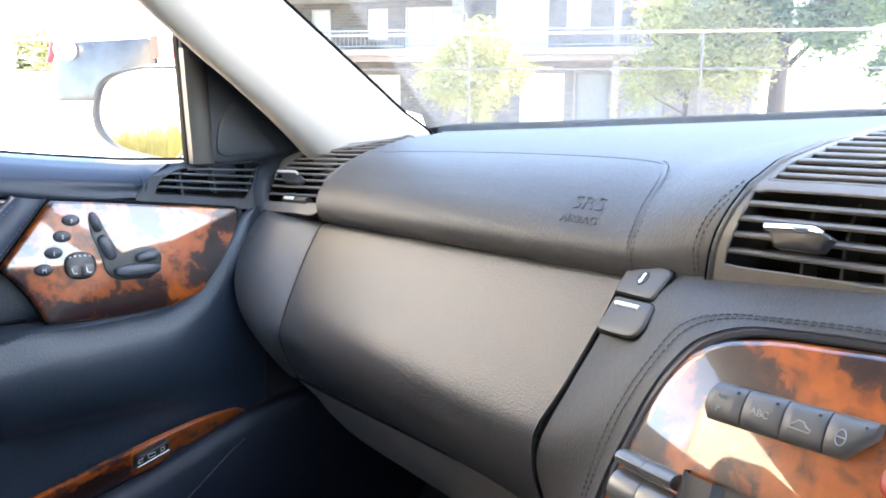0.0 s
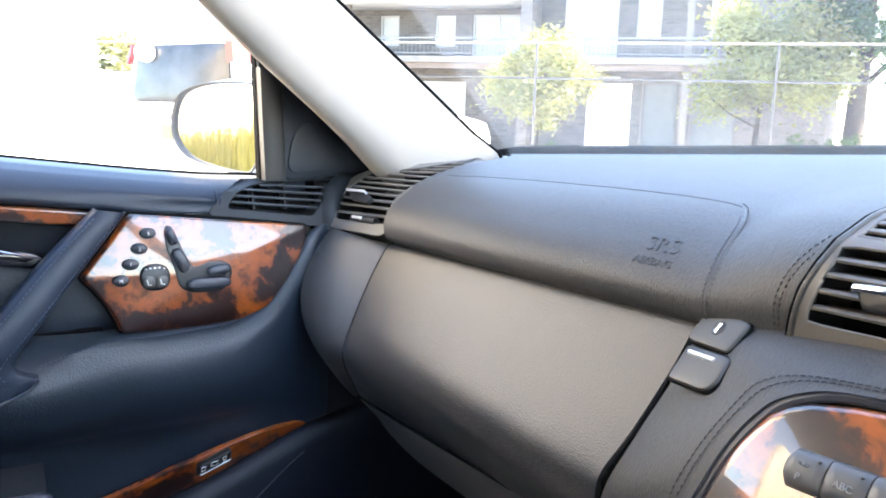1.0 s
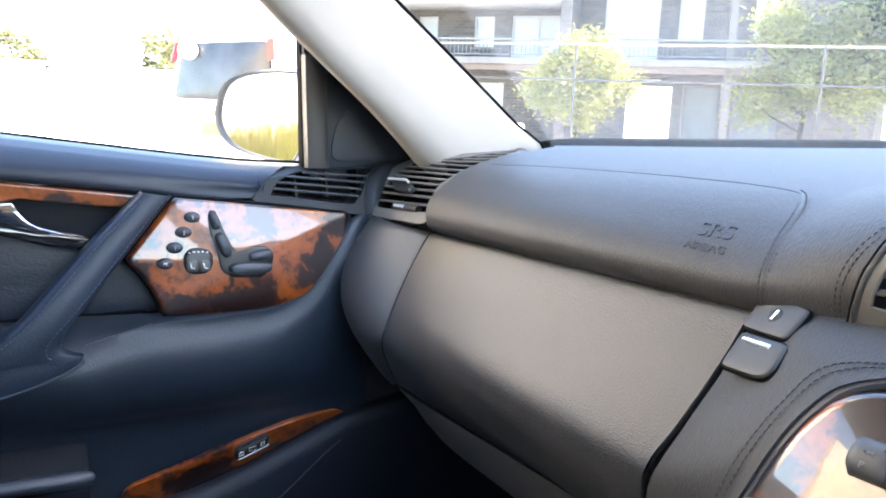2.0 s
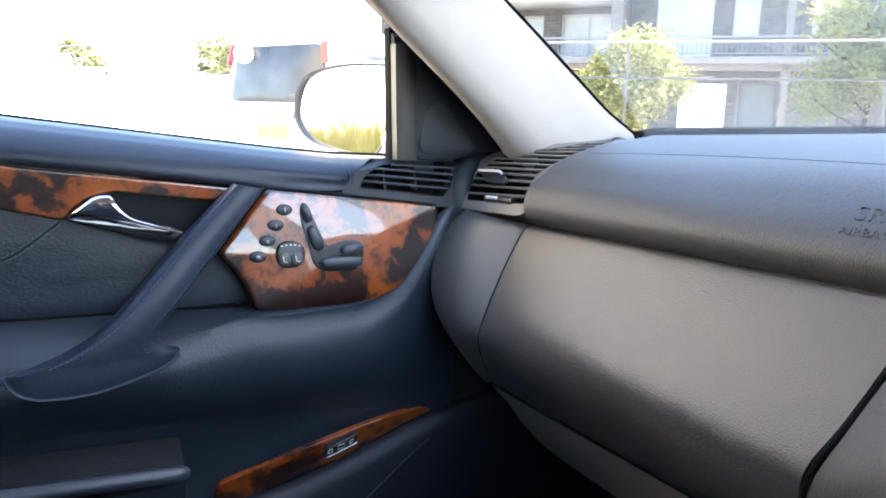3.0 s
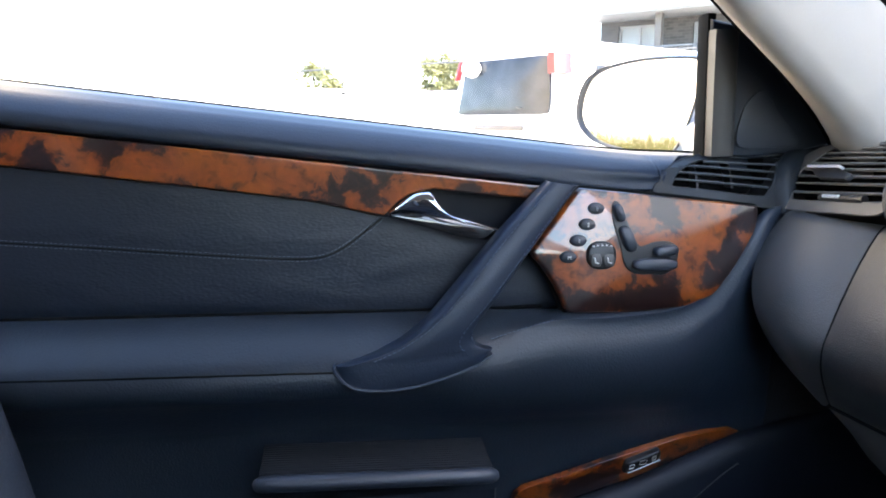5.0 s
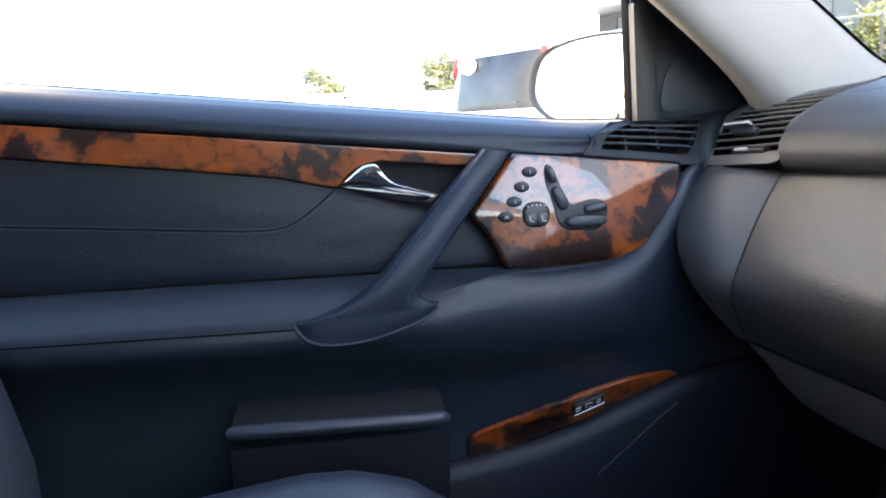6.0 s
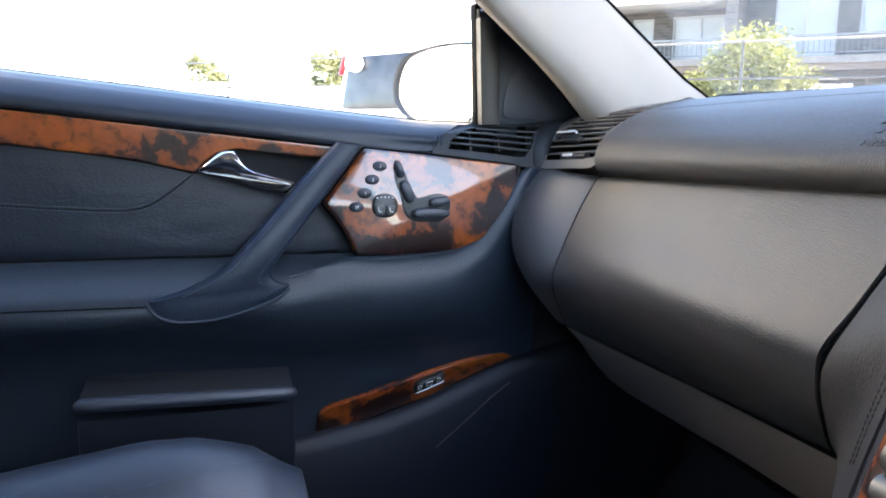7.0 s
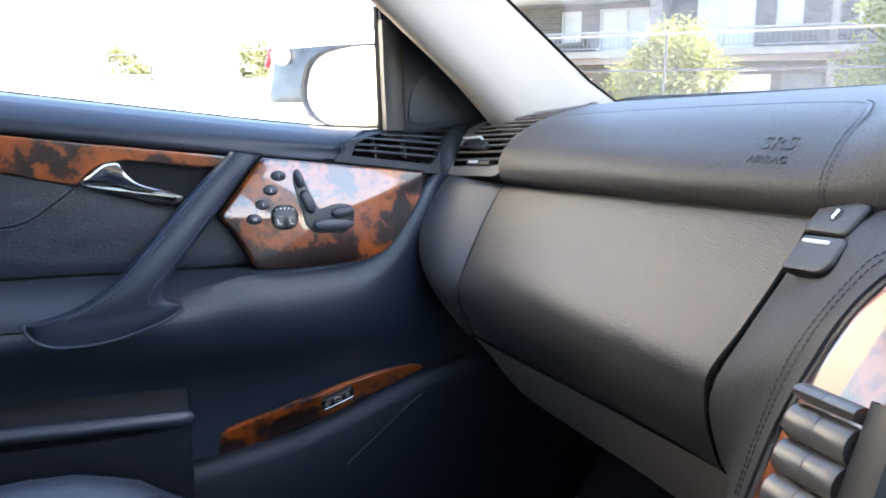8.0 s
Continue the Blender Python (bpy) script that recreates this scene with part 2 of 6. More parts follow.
def curve_pts(pts, n):
    """An open rounded line through pts, in n points."""
    p = [Vector(q) for q in pts]
    p = [2 * p[0] - p[1]] + p + [2 * p[-1] - p[-2]]
    dense = []
    for i in range(1, len(p) - 2):
        a, b, c, d = p[i - 1:i + 3]
        for j in range(12):
            s = j / 12
            dense.append(0.5 * (2 * b + (c - a) * s + (2 * a - 5 * b + 4 * c - d) * s * s + (3 * b - a - 3 * c + d) * s ** 3))
    return even(dense + [p[-2]], n)


def ctrl_curve(pts, per):
    """A rounded line through pts with per steps from each to the next."""
    p = [Vector(q) for q in pts]
    p = [2 * p[0] - p[1]] + p + [2 * p[-1] - p[-2]]
    out = []
    for i in range(1, len(p) - 2):
        a, b, c, d = p[i - 1:i + 3]
        for j in range(per):
            s = j / per
            out.append(0.5 * (2 * b + (c - a) * s + (2 * a - 5 * b + 4 * c - d) * s * s + (3 * b - a - 3 * c + d) * s ** 3))
    return out + [p[-2]]


def loft(rows, closed=False, caps=False, bm=None):
    bm = bm or bmesh.new()
    vs = [[bm.verts.new(p) for p in r] for r in rows]
    for a, b in zip(vs, vs[1:]):
        n = len(a)
        for i in range(n if closed else n - 1):
            q = [a[i], a[(i + 1) % n], b[(i + 1) % n], b[i]]
            bm.faces.new(q)
    if caps:
        bm.faces.new(vs[0]), bm.faces.new(vs[-1])
    return bm


def thick(bm, t):
    """Gives a sheet a back, t behind it."""
    bmesh.ops.recalc_face_normals(bm, faces=bm.faces)
    bmesh.ops.solidify(bm, geom=bm.faces[:], thickness=t)
    return bm


def pillow(ring, out, depth, dome=0.002, edge=0.003, bm=None, centre=None):
    """A plate with rounded rim: ring of points, the way out of its face, how far it stands out, and how much its middle bulges."""
    bm = bm or bmesh.new()
    out = Vector(out).normalized()
    c = centre or sum(ring, Vector()) / len(ring)
    size = sum((p - c).length for p in ring) / len(ring)
    e = min(0.5, edge / size)
    rows = [[p - out * 0.002 for p in ring], [p + out * max(0.0, depth - edge) for p in ring]]
    for k in range(1, 5):
        a = k * math.pi / 8
        s, h = 1 - e * (1 - math.cos(a)), depth - edge * (1 - math.sin(a))
        rows.append([c + (p - c) * s + out * h for p in ring])
    for s in (0.75, 0.45, 0.15):
        s2 = s * (1 - e)
        rows.append([c + (p - c) * s2 + out * (depth + dome * (1 - s * s)) for p in ring])
    loft(rows, True, bm=bm)
    bm.verts.ensure_lookup_table()
    last = bm.verts[-len(ring):]
    bm.faces.new(last)
    return bm


def tube(pts, r, bm=None, n=8, taper=None, flat=1.0):
    bm = bm or bmesh.new()
    pts = [Vector(p) for p in pts]
    rows, up = [], Vector((0.13, 0.31, 0.94))
    for i, p in enumerate(pts):
        t = (pts[min(i + 1, len(pts) - 1)] - pts[max(i - 1, 0)]).normalized()
        side = t.cross(up).normalized()
        nor = side.cross(t)
        rr = r * (taper[i] if taper else 1)
        rows.append([p + (side * math.cos(2 * math.pi * k / n) + nor * math.sin(2 * math.pi * k / n) * flat) * rr for k in range(n)])
    return loft(rows, True, True, bm)


def box(lo, hi, bm=None, bevel=0.0):
    b = bmesh.new()
    bmesh.ops.create_cube(b, size=1)
    lo, hi = Vector(lo), Vector(hi)
    for v in b.verts:
        v.co = Vector(lerp(lo[k], hi[k], v.co[k] + 0.5) for k in range(3))
    if bevel:
        bmesh.ops.bevel(b, geom=b.edges[:], offset=bevel, segments=2, affect="EDGES", profile=0.5)
    if bm is None:
        return b
    me = bpy.data.meshes.new("joined")
    b.to_mesh(me)
    b.free()
    bm.from_mesh(me)
    bpy.data.meshes.remove(me)
    return bm


def stitches(line, out, material, parent, name="stitching", gap=0.0042, long=0.0026, r=0.00035, off=0.0):
    """A row of sewn stitches along a line, as one run of small raised threads."""
    n = max(4, int(sum((b - a).length for a, b in zip(line, line[1:])) / gap))
    pts = even(line, n)
    bm = bmesh.new()
    for i in range(n - 1):
        d = (pts[i + 1] - pts[i]).normalized()
        o = Vector(out).normalized()
        side = d.cross(o) * off
        a = pts[i] + side
        tube([a + o * 0.0002, a + d * long * 0.5 + o * 0.0006, a + d * long + o * 0.0002], r, bm, 5)
    return part(name, bm, material, parent)


# ---- ground ----
def ground_sheet():
    bm = bmesh.new()
    rows = []
    for i in range(41):
        a = (i / 20 - 1)
        y = math.copysign(abs(a) ** 3, a) * 600
        rows.append([Vector((math.copysign(abs(j / 20 - 1) ** 3, j / 20 - 1) * 600, y, 0)) for j in range(41)])
    ob = part("ground", loft(rows), mat("pale_concrete", (0.46, 0.44, 0.40), 0.85, bump=0.4, scale=30, vary=0.2, vscale=0.5))
    return tagged(ob, "pale sunlit concrete ground of the car park", "ground", kind="structure")


ground_sheet()


# ---- the car: outlines shared by its parts ----
def belt(y):
    return ip(y, [(-1.2, 1.125), (0.18, 0.978), (0.25, 0.972), (0.45, 0.966)])


def strip_top(y):
    return 0.958 - 0.108 * y


STRIP_LOW = [(-1.1, 1.035), (-0.35, 0.961), (-0.14, 0.9356), (-0.086, 0.928), (-0.023, 0.9145), (-0.0206, 0.917), (-0.0101, 0.9278), (0.0016, 0.9355), (0.025, 0.9405), (0.046, 0.9376), (0.0866, 0.9327), (0.14, 0.930)]
PANEL_TOP = [(-1.1, 1.035), (-0.35, 0.961), (-0.14, 0.9356), (-0.086, 0.928), (-0.023, 0.9135), (-0.0194, 0.9143), (0.0188, 0.904), (0.0723, 0.8901), (0.0834, 0.8884), (0.17, 0.872)]


def door_parts():
    door = thing("door_1", "black leather car door with walnut trim, grab handle and seat switches", "car door", (-0.83, 0.0, 0.3), kind="structure")
    inv = Matrix.Translation((0.83, 0, -0.3))

    def add(name, bm, material, parent=None, label="", smooth=True):
        bm.transform(inv)
        return part(name, bm, material, parent or door, label, smooth)

    ys = [lerp(-1.05, 0.40, i / 48) for i in range(49)]
    # outer shell of the door
    rows = []
    for y in ys:
        b = belt(y) - 0.004
        rows.append([Vector(p) for p in ((-0.885, y, b), (-0.835, y, b - 0.03), (-0.835, y, 0.34), (-0.86, y, 0.30), (-0.94, y, 0.32), (-0.965, y, 0.6), (-0.955, y, 0.8), (-0.925, y, b - 0.03), (-0.895, y, b))])
    add("door_shell", loft(rows, True, True), PAINT, label="silver painted outer shell")
    # padded belt rail under the window
    rows = []
    for y in sorted(ys + [0.2546, 0.2562] + [0.246 + 0.005 * k for k in range(14)]):
        b, s = belt(y), strip_top(min(y, 0.2))
        s = min(s, b - 0.025)
        f = ease(y, 0.08, 0.25)
        sec = [(-0.889, b - 0.012), (-0.886, b), (-0.872, b + 0.002), (-0.850, b - 0.001), (-0.830, b - 0.007), (-0.822, b - 0.011), (-0.815, b - 0.016), (-0.810, b - 0.021), (-0.806 - 0.006 * f, b - 0.027), (-0.805 - 0.006 * f, lerp(b - 0.034, s + 0.004, 0.5)), (-0.808, s + 0.001), (-0.83, s - 0.001)]
        line = even([Vector((x, y, z)) for x, z in sec], 40)
        if y > 0.2555:                                    # behind the vent only the ledge goes on
            top = ip(y - 0.009, [(0.247, 0.937), (0.251, 0.949), (0.2604, 0.9596), (0.2753, 0.967), (0.3023, 0.9738), (0.40, 0.981)])
            keep = [p for k, p in enumerate(line) if p.z >= top or k < 12]
            line = even(keep, 40)
            rows.append(line + [Vector((-0.852, y, line[-1].z - 0.001 - 0.02 * k)) for k in range(3)])
        else:
            rows.append(line + [line[-1] + Vector((-0.001 * k, 0, -0.0005 * k)) for k in range(1, 4)])
    add("belt_rail", loft(rows), HIDE, label="padded black leather window ledge")
    add("window_seal", tube([Vector((-0.889, y, belt(y) + 0.001)) for y in ys], 0.003), GAP)
    # walnut strip along the rail
    ws = sorted(set([lerp(-1.0, 0.135, i / 40) for i in range(41)] + [p[0] for p in STRIP_LOW if p[0] > -1 and p[0] < 0.135]))
    rows = []
    for y in ws:
        t, w = strip_top(y) - 0.0015, ip(y, STRIP_LOW)
        x = -0.806 + ip(y, [(-1, -0.010), (0.135, 0.007)])
        e = min(0.0014, (t - w) * 0.2)
        rows.append([Vector((x + dx, y, z)) for z, dx in ((w, -0.012), (w, -0.0004 - 0.04 * (t - w)), (w + e * 0.35, 0.0012 - 0.04 * (t - w)), (w + e, 0.0018 - 0.04 * (t - w)), (w + e * 1.5, 0.0018 - 0.04 * (t - w - e * 0.5)), (lerp(w, t, 0.5), 0.0018 - 0.02 * (t - w)), (t - e * 1.5, 0.0018 - 0.02 * e), (t - e, 0.0018), (t - e * 0.35, 0.0014), (t, -0.0002), (t, -0.012))])
    add("wood_strip", loft(rows, True, True), WOOD, label="glossy burr walnut strip")
    # recess behind the release lever: a flat sheet, its near-black colour standing for shade
    add("handle_recess", box((-0.838, -0.03, 0.865), (-0.832, 0.17, 0.95)), mat("recess_shade_blue", (0.004, 0.006, 0.012), 0.5, spec=0.2))
    # upper leather panel
    us = sorted(set([lerp(-1.05, 0.16, i / 44) for i in range(45)] + [p[0] for p in PANEL_TOP if -1.05 < p[0] < 0.16]))
    rows = []
    for y in us:
        t = ip(y, PANEL_TOP)
        cr = min(0.0, 0.0016 * math.sin(y * 21 + 0.6) * math.sin(y * 9.0) + 0.0008 * math.sin(y * 47))
        rows.append([Vector((x + cr * math.sin(math.pi * min(1.0, max(0.0, f))), y, lerp(0.8195, t, f))) for f, x in ((-0.1, -0.822), (0.0, -0.808), (0.1, -0.8065), (0.3, -0.807), (0.6, -0.809), (0.9, -0.811), (0.985, -0.813), (1.0, -0.82), (1.0, -0.832))])
    add("upper_panel", loft(rows), INSERT_HIDE, label="black leather door insert with stitched seam")
    seam = curve_pts([(-0.8085, -1.0, 0.94), (-0.8085, -0.36, 0.892), (-0.808, -0.28, 0.886), (-0.808, -0.197, 0.879), (-0.808, -0.12, 0.8735), (-0.808, -0.085, 0.874), (-0.808, -0.064, 0.882), (-0.8095, -0.045, 0.8955), (-0.811, -0.025, 0.9112)], 90)
    add("seam", tube(seam, 0.0007, n=6), GAP)
    for off in (-0.0022, 0.0022):
        ob = stitches([p for p in seam if p.y > -0.6], (1, 0, 0), THREAD, door, off=off)
        ob.data.transform(inv)
    # armrest and lower trim in one skin
    rows = []
    CREST = [(-1.0, 0.795), (-0.3, 0.783), (-0.07, 0.781), (0.072, 0.792), (0.104, 0.803), (0.142, 0.815), (0.19, 0.812), (0.26, 0.817), (0.30, 0.832), (0.325, 0.858), (0.345, 0.892), (0.36, 0.909), (0.385, 0.914)]
    LEDGE = [(-1.0, 0.822), (0.10, 0.8195), (0.142, 0.8215), (0.19, 0.8225), (0.26, 0.8265), (0.30, 0.8415), (0.325, 0.871), (0.345, 0.907), (0.352, 0.919), (0.385, 0.923)]
    zs_y = [lerp(-1.05, 0.0, i / 20) for i in range(21)] + [lerp(0.02, 0.38, i / 46) for i in range(47)]
    def soft_ip(y, table):
        return sum(ip(y + d * 0.006, table) * w for d, w in ((-3, 1), (-2, 2), (-1, 3), (0, 4), (1, 3), (2, 2), (3, 1))) / 16
    for y in zs_y:
        c, g = soft_ip(y, CREST), soft_ip(y, LEDGE)
        lx = lerp(-0.812, -0.790, ease(y, 0.03, 0.17))
        cx = soft_ip(y, [(-0.2, -0.748), (0.05, -0.752), (0.12, -0.760), (0.2, -0.764), (0.33, -0.772), (0.37, -0.780), (0.385, -0.80)])
        q, w = ease(y, 0.0, 0.19), ease(y, -0.05, 0.18) * (1 - 0.85 * ease(y, 0.26, 0.35))
        rows.append([Vector(p) for p in (
            (lx, y, g), (lerp(lx, cx, 0.30), y, lerp(g - 0.004, g, q)), (lerp(lx, cx, 0.62), y, lerp(lerp(c, g, 0.45), lerp(c, g, 0.8), q)), (lerp(lx, cx, 0.86), y, lerp(c, g, 0.18 + 0.25 * q)), (cx - 0.004 * w, y, c - 0.004),
            (cx + 0.002, y, c - 0.014), (cx - 0.001 + 0.007 * w, y, c - 0.026), (lerp(cx, -0.79, lerp(0.3, 0.04, w)) + 0.009 * w, y, lerp(c, 0.70, 0.42)), (lerp(cx, -0.795, lerp(0.62, 0.22, w)) + 0.006 * w, y, lerp(c, 0.70, 0.66)), (lerp(cx, -0.795, lerp(0.9, 0.62, w)), y, lerp(c, 0.70, 0.88)), (-0.795, y, 0.703), (-0.803, y, 0.672), (-0.806, y, 0.63), (-0.808, y, 0.55), (-0.81, y, 0.40), (-0.832, y, 0.38))])
    add("armrest_trim", loft(rows), ARM_HIDE, label="moulded black armrest and lower skin")
    add("ledge_seam", tube([Vector((-0.8085 + (0.004 if y > 0.1 else 0), y, ip(y, LEDGE) + 0.0004)) for y in [lerp(-1.0, 0.135, i / 30) for i in range(31)]], 0.0018, n=6), GAP)
    add("armrest_seam", tube([Vector((-0.7465, y, ip(y, CREST) - 0.002)) for y in [lerp(-1.0, -0.072, i / 20) for i in range(21)]], 0.0009, n=6), GAP)
    edge = [r[3] + Vector((0.0006, 0, 0.0009)) for r in rows if 0.074 < r[3].y < 0.142]
    ob = stitches(edge, (0.6, 0, 0.8), THREAD, door, gap=0.0040, r=0.0005)
    ob.data.transform(inv)
    # sweeping grab handle
    left = curve_pts([(-0.772, 0.131, 0.9485), (-0.760, 0.0837, 0.9011), (-0.748, 0.0415, 0.8535), (-0.744, 0.0155, 0.8249), (-0.744, -0.0099, 0.8048), (-0.7445, -0.0347, 0.7931), (-0.7455, -0.070, 0.7838)], 26)
    right = curve_pts([(-0.771, 0.1585, 0.9445), (-0.760, 0.1158, 0.8906), (-0.748, 0.0779, 0.8435), (-0.744, 0.0600, 0.8215), (-0.744, 0.0535, 0.806), (-0.7445, 0.060, 0.7985), (-0.7455, 0.0725, 0.7950)], 26)
    rows = []
    for i, (a, b) in enumerate(zip(left, right)):
        across = (b - a)
        d = across.normalized()
        r = ip(i, [(0, 0.006), (3, 0.010), (12, 0.013), (20, 0.010), (25, 0.007)])
        back = ip(i, [(0, 0.020), (6, 0.026), (14, 0.030), (25, 0.020)])
        o = Vector((1, 0, 0))
        ring = []
        for s, h in ((0.0, -back), (-0.01, -r), (0.01, -r * 0.35), (0.08, -r * 0.02), (0.2, r * 0.10), (0.5, r * 0.30), (0.8, r * 0.10), (0.92, -r * 0.02), (0.99, -r * 0.35), (1.01, -r), (1.0, -back)):
            ring.append(a + across * s + o * h)
        rows.append(ring)
    low = curve_pts([(-0.7480, -0.0720, 0.7790), (-0.7462, -0.0620, 0.7675), (-0.7455, -0.0420, 0.7610), (-0.7455, -0.0050, 0.7618), (-0.7460, 0.0320, 0.7710), (-0.7470, 0.0610, 0.7820), (-0.7485, 0.0735, 0.7905)], 11)
    a, b = rows[-1], low
    for s in (0.2, 0.4, 0.6, 0.8, 0.93, 1.0):
        rows.append([a[k].lerp(b[k], s) + Vector((0.0012 * math.sin(math.pi * s), 0, 0)) for k in range(11)])
    rows.append([p - Vector((0.02, 0, 0)) for p in low])
    grab = add("grab_handle", loft(rows), HIDE, label="stitched leather grab handle")
    ln = curve_pts([p for p in (Vector((-0.763, -0.0705, 0.785)), *[q + Vector((0.0006, 0, 0)) for q in [Vector((-0.7478, -0.0725, 0.7800)), *low[1:]]])], 40)
    add("piping", tube(ln, 0.0016, n=6), HIDE, door)
    for side, f in ((left, 0.17), (right, 0.86)):
        ln = [lerp_pt for lerp_pt in (left[k] + (right[k] - left[k]) * f + Vector((0.0012, 0, 0)) for k in range(1, 25))]
        ob = stitches(ln, (1, 0, 0), THREAD, grab, gap=0.0046, long=0.0030, r=0.0005)
        ob.data.transform(inv)
    # chrome release lever
    top = curve_pts([(-0.801, -0.0183, 0.9183), (-0.793, -0.0063, 0.9289), (-0.788, 0.0053, 0.9362), (-0.785, 0.0155, 0.9378), (-0.784, 0.0206, 0.9366), (-0.782, 0.0268, 0.9262), (-0.778, 0.037, 0.9180), (-0.773, 0.0555, 0.9125), (-0.768, 0.0802, 0.9057)], 30)
    bot = curve_pts([(-0.801, -0.0175, 0.9172), (-0.794, -0.0065, 0.9195), (-0.789, 0.004, 0.9195), (-0.786, 0.0163, 0.9178), (-0.784, 0.023, 0.9160), (-0.781, 0.030, 0.9145), (-0.777, 0.0385, 0.9130), (-0.772, 0.056, 0.9088), (-0.767, 0.0805, 0.9037)], 30)
    rows = []
    for a, b in zip(top, bot):
        m, h = (a + b) / 2, (a - b)
        rows.append([m + h * 0.5 * math.cos(k * math.pi / 5) + Vector((0.004 * math.sin(k * math.pi / 5), 0, 0)) for k in range(10)])
    add("release_lever", loft(rows, True, True), CHROME, label="polished chrome release lever")
    ring = smooth_ring([(-0.80, -0.019, 0.9165), (-0.80, 0.005, 0.9185), (-0.80, 0.03, 0.9135), (-0.80, 0.078, 0.9045), (-0.80, 0.084, 0.8915), (-0.80, 0.055, 0.8935), (-0.80, 0.02, 0.9030), (-0.80, -0.017, 0.9140)], 36)
    add("lever_plate", pillow(ring, (1, 0, 0), 0.010, 0.002, 0.003), mat("gloss_black", (0.010, 0.010, 0.011), 0.08, coat=1.0), label="gloss black lever plate")
    # walnut switch panel
    def px(y, z):
        return -0.7735 - 0.12 * (z - 0.83)
    OUT = [(0.164, 0.9412), (0.205, 0.9372), (0.2487, 0.9325), (0.30, 0.9275), (0.3475, 0.9225), (0.3490, 0.918), (0.3456, 0.8961), (0.3341, 0.8704), (0.3197, 0.8519), (0.3003, 0.8345), (0.2711, 0.8240), (0.228, 0.8208), (0.19, 0.8208), (0.152, 0.8215), (0.1488, 0.8235), (0.145, 0.8345), (0.1374, 0.8504), (0.1266, 0.8662), (0.1155, 0.878), (0.1155, 0.8815), (0.1372, 0.909), (0.160, 0.9385)]
    ring = even([Vector((px(y, z) - 0.004, y, z)) for y, z in OUT], 90, True)
    panel = add("switch_panel", pillow(ring, (1, 0, 0.06), 0.006, 0.0035, 0.004, centre=Vector((px(0, 0.87) - 0.004, 0.235, 0.877))), WOOD, label="glossy burr walnut switch panel")
    grow = [p + (p - Vector((p.x, 0.235, 0.877))).normalized() * 0.003 - Vector((0.006, 0, 0)) for p in ring]
    add("panel_gap", pillow(grow, (1, 0, 0.06), 0.004, 0, 0.001), GAP)

    def face(y, z):
        s = min(1.0, math.hypot((y - 0.235) / 0.11, (z - 0.877) / 0.055))
        return px(y, z) + 0.002 + 0.0033 * (1 - s * s)

    def oval(y, z, ry, rz, tilt=0, n=24, power=2.0):
        out = []
        for k in range(n):
            a = 2 * math.pi * k / n
            ca, sa = math.cos(a), math.sin(a)
            u, v = ry * math.copysign(abs(ca) ** (2 / power), ca), rz * math.copysign(abs(sa) ** (2 / power), sa)
            t = radians(tilt)
            yy, zz = y + u * math.cos(t) - v * math.sin(t), z + u * math.sin(t) + v * math.cos(t)
            out.append(Vector((face(yy, zz), yy, zz)))
        return out
    for (y, z), sign in zip(((0.179, 0.9221), (0.1699, 0.9070), (0.1609, 0.8917), (0.1511, 0.8762)), "321M"):
        key = add("memory_button", pillow(oval(y, z, 0.0082, 0.0056), (1, 0, 0), 0.0045, 0.001, 0.003), DOORPL, panel, "oval dark memory button")
        text("numeral", sign, 0.0052, INK, Matrix.Translation(Vector((face(y, z) + 0.0058, y, z - 0.0017))) @ FACE_RIGHT, key, inv)
    heat = add("heating_switch", pillow(oval(0.1834, 0.8775, 0.0147, 0.0135, power=2.4), (1, 0, 0), 0.005, 0.0008, 0.003), PLAST_DARK, panel, "round seat heating switch")
    for dy in (-0.0064, 0.0064):
        add("rocker", pillow(oval(0.1834 + dy, 0.8735, 0.0058, 0.0066, power=3), (1, 0, 0), 0.0068, 0.0006, 0.002), KEYCAP, heat)
        g = bmesh.new()
        gx = face(0.1834, 0.8735) + 0.0078
        tube([(gx, 0.1834 + dy - 0.0022, 0.8765), (gx, 0.1834 + dy - 0.0012, 0.8715), (gx, 0.1834 + dy + 0.0022, 0.8710)], 0.0006, g, 5)
        add("seat_mark", g, INK, heat)
    for k in range(5):
        y, z = 0.1745 + k * 0.0044, 0.8868 + (0.0008 if 0 < k < 4 else 0)
        add("indicator", pillow(oval(y, z, 0.0012, 0.0007, n=8), (1, 0, 0), 0.0062, 0.0002, 0.0003), INK, heat)
    BASE = [(0.1955, 0.9268), (0.2020, 0.9278), (0.2070, 0.9167), (0.2145, 0.8990), (0.2225, 0.8855), (0.2358, 0.8893), (0.2499, 0.8901), (0.2600, 0.8850), (0.2605, 0.8728), (0.2500, 0.8588), (0.2340, 0.8585), (0.2178, 0.8595), (0.2070, 0.8676), (0.2020, 0.888), (0.1955, 0.9103)]
    base = add("seat_switch_base", pillow(smooth_ring([(face(y, z), y, z) for y, z in BASE], 60), (1, 0, 0), 0.0025, 0, 0.0015, centre=Vector((face(0.215, 0.88), 0.215, 0.8835))), PLAST_DARK, panel, "black seat-shaped switch surround")
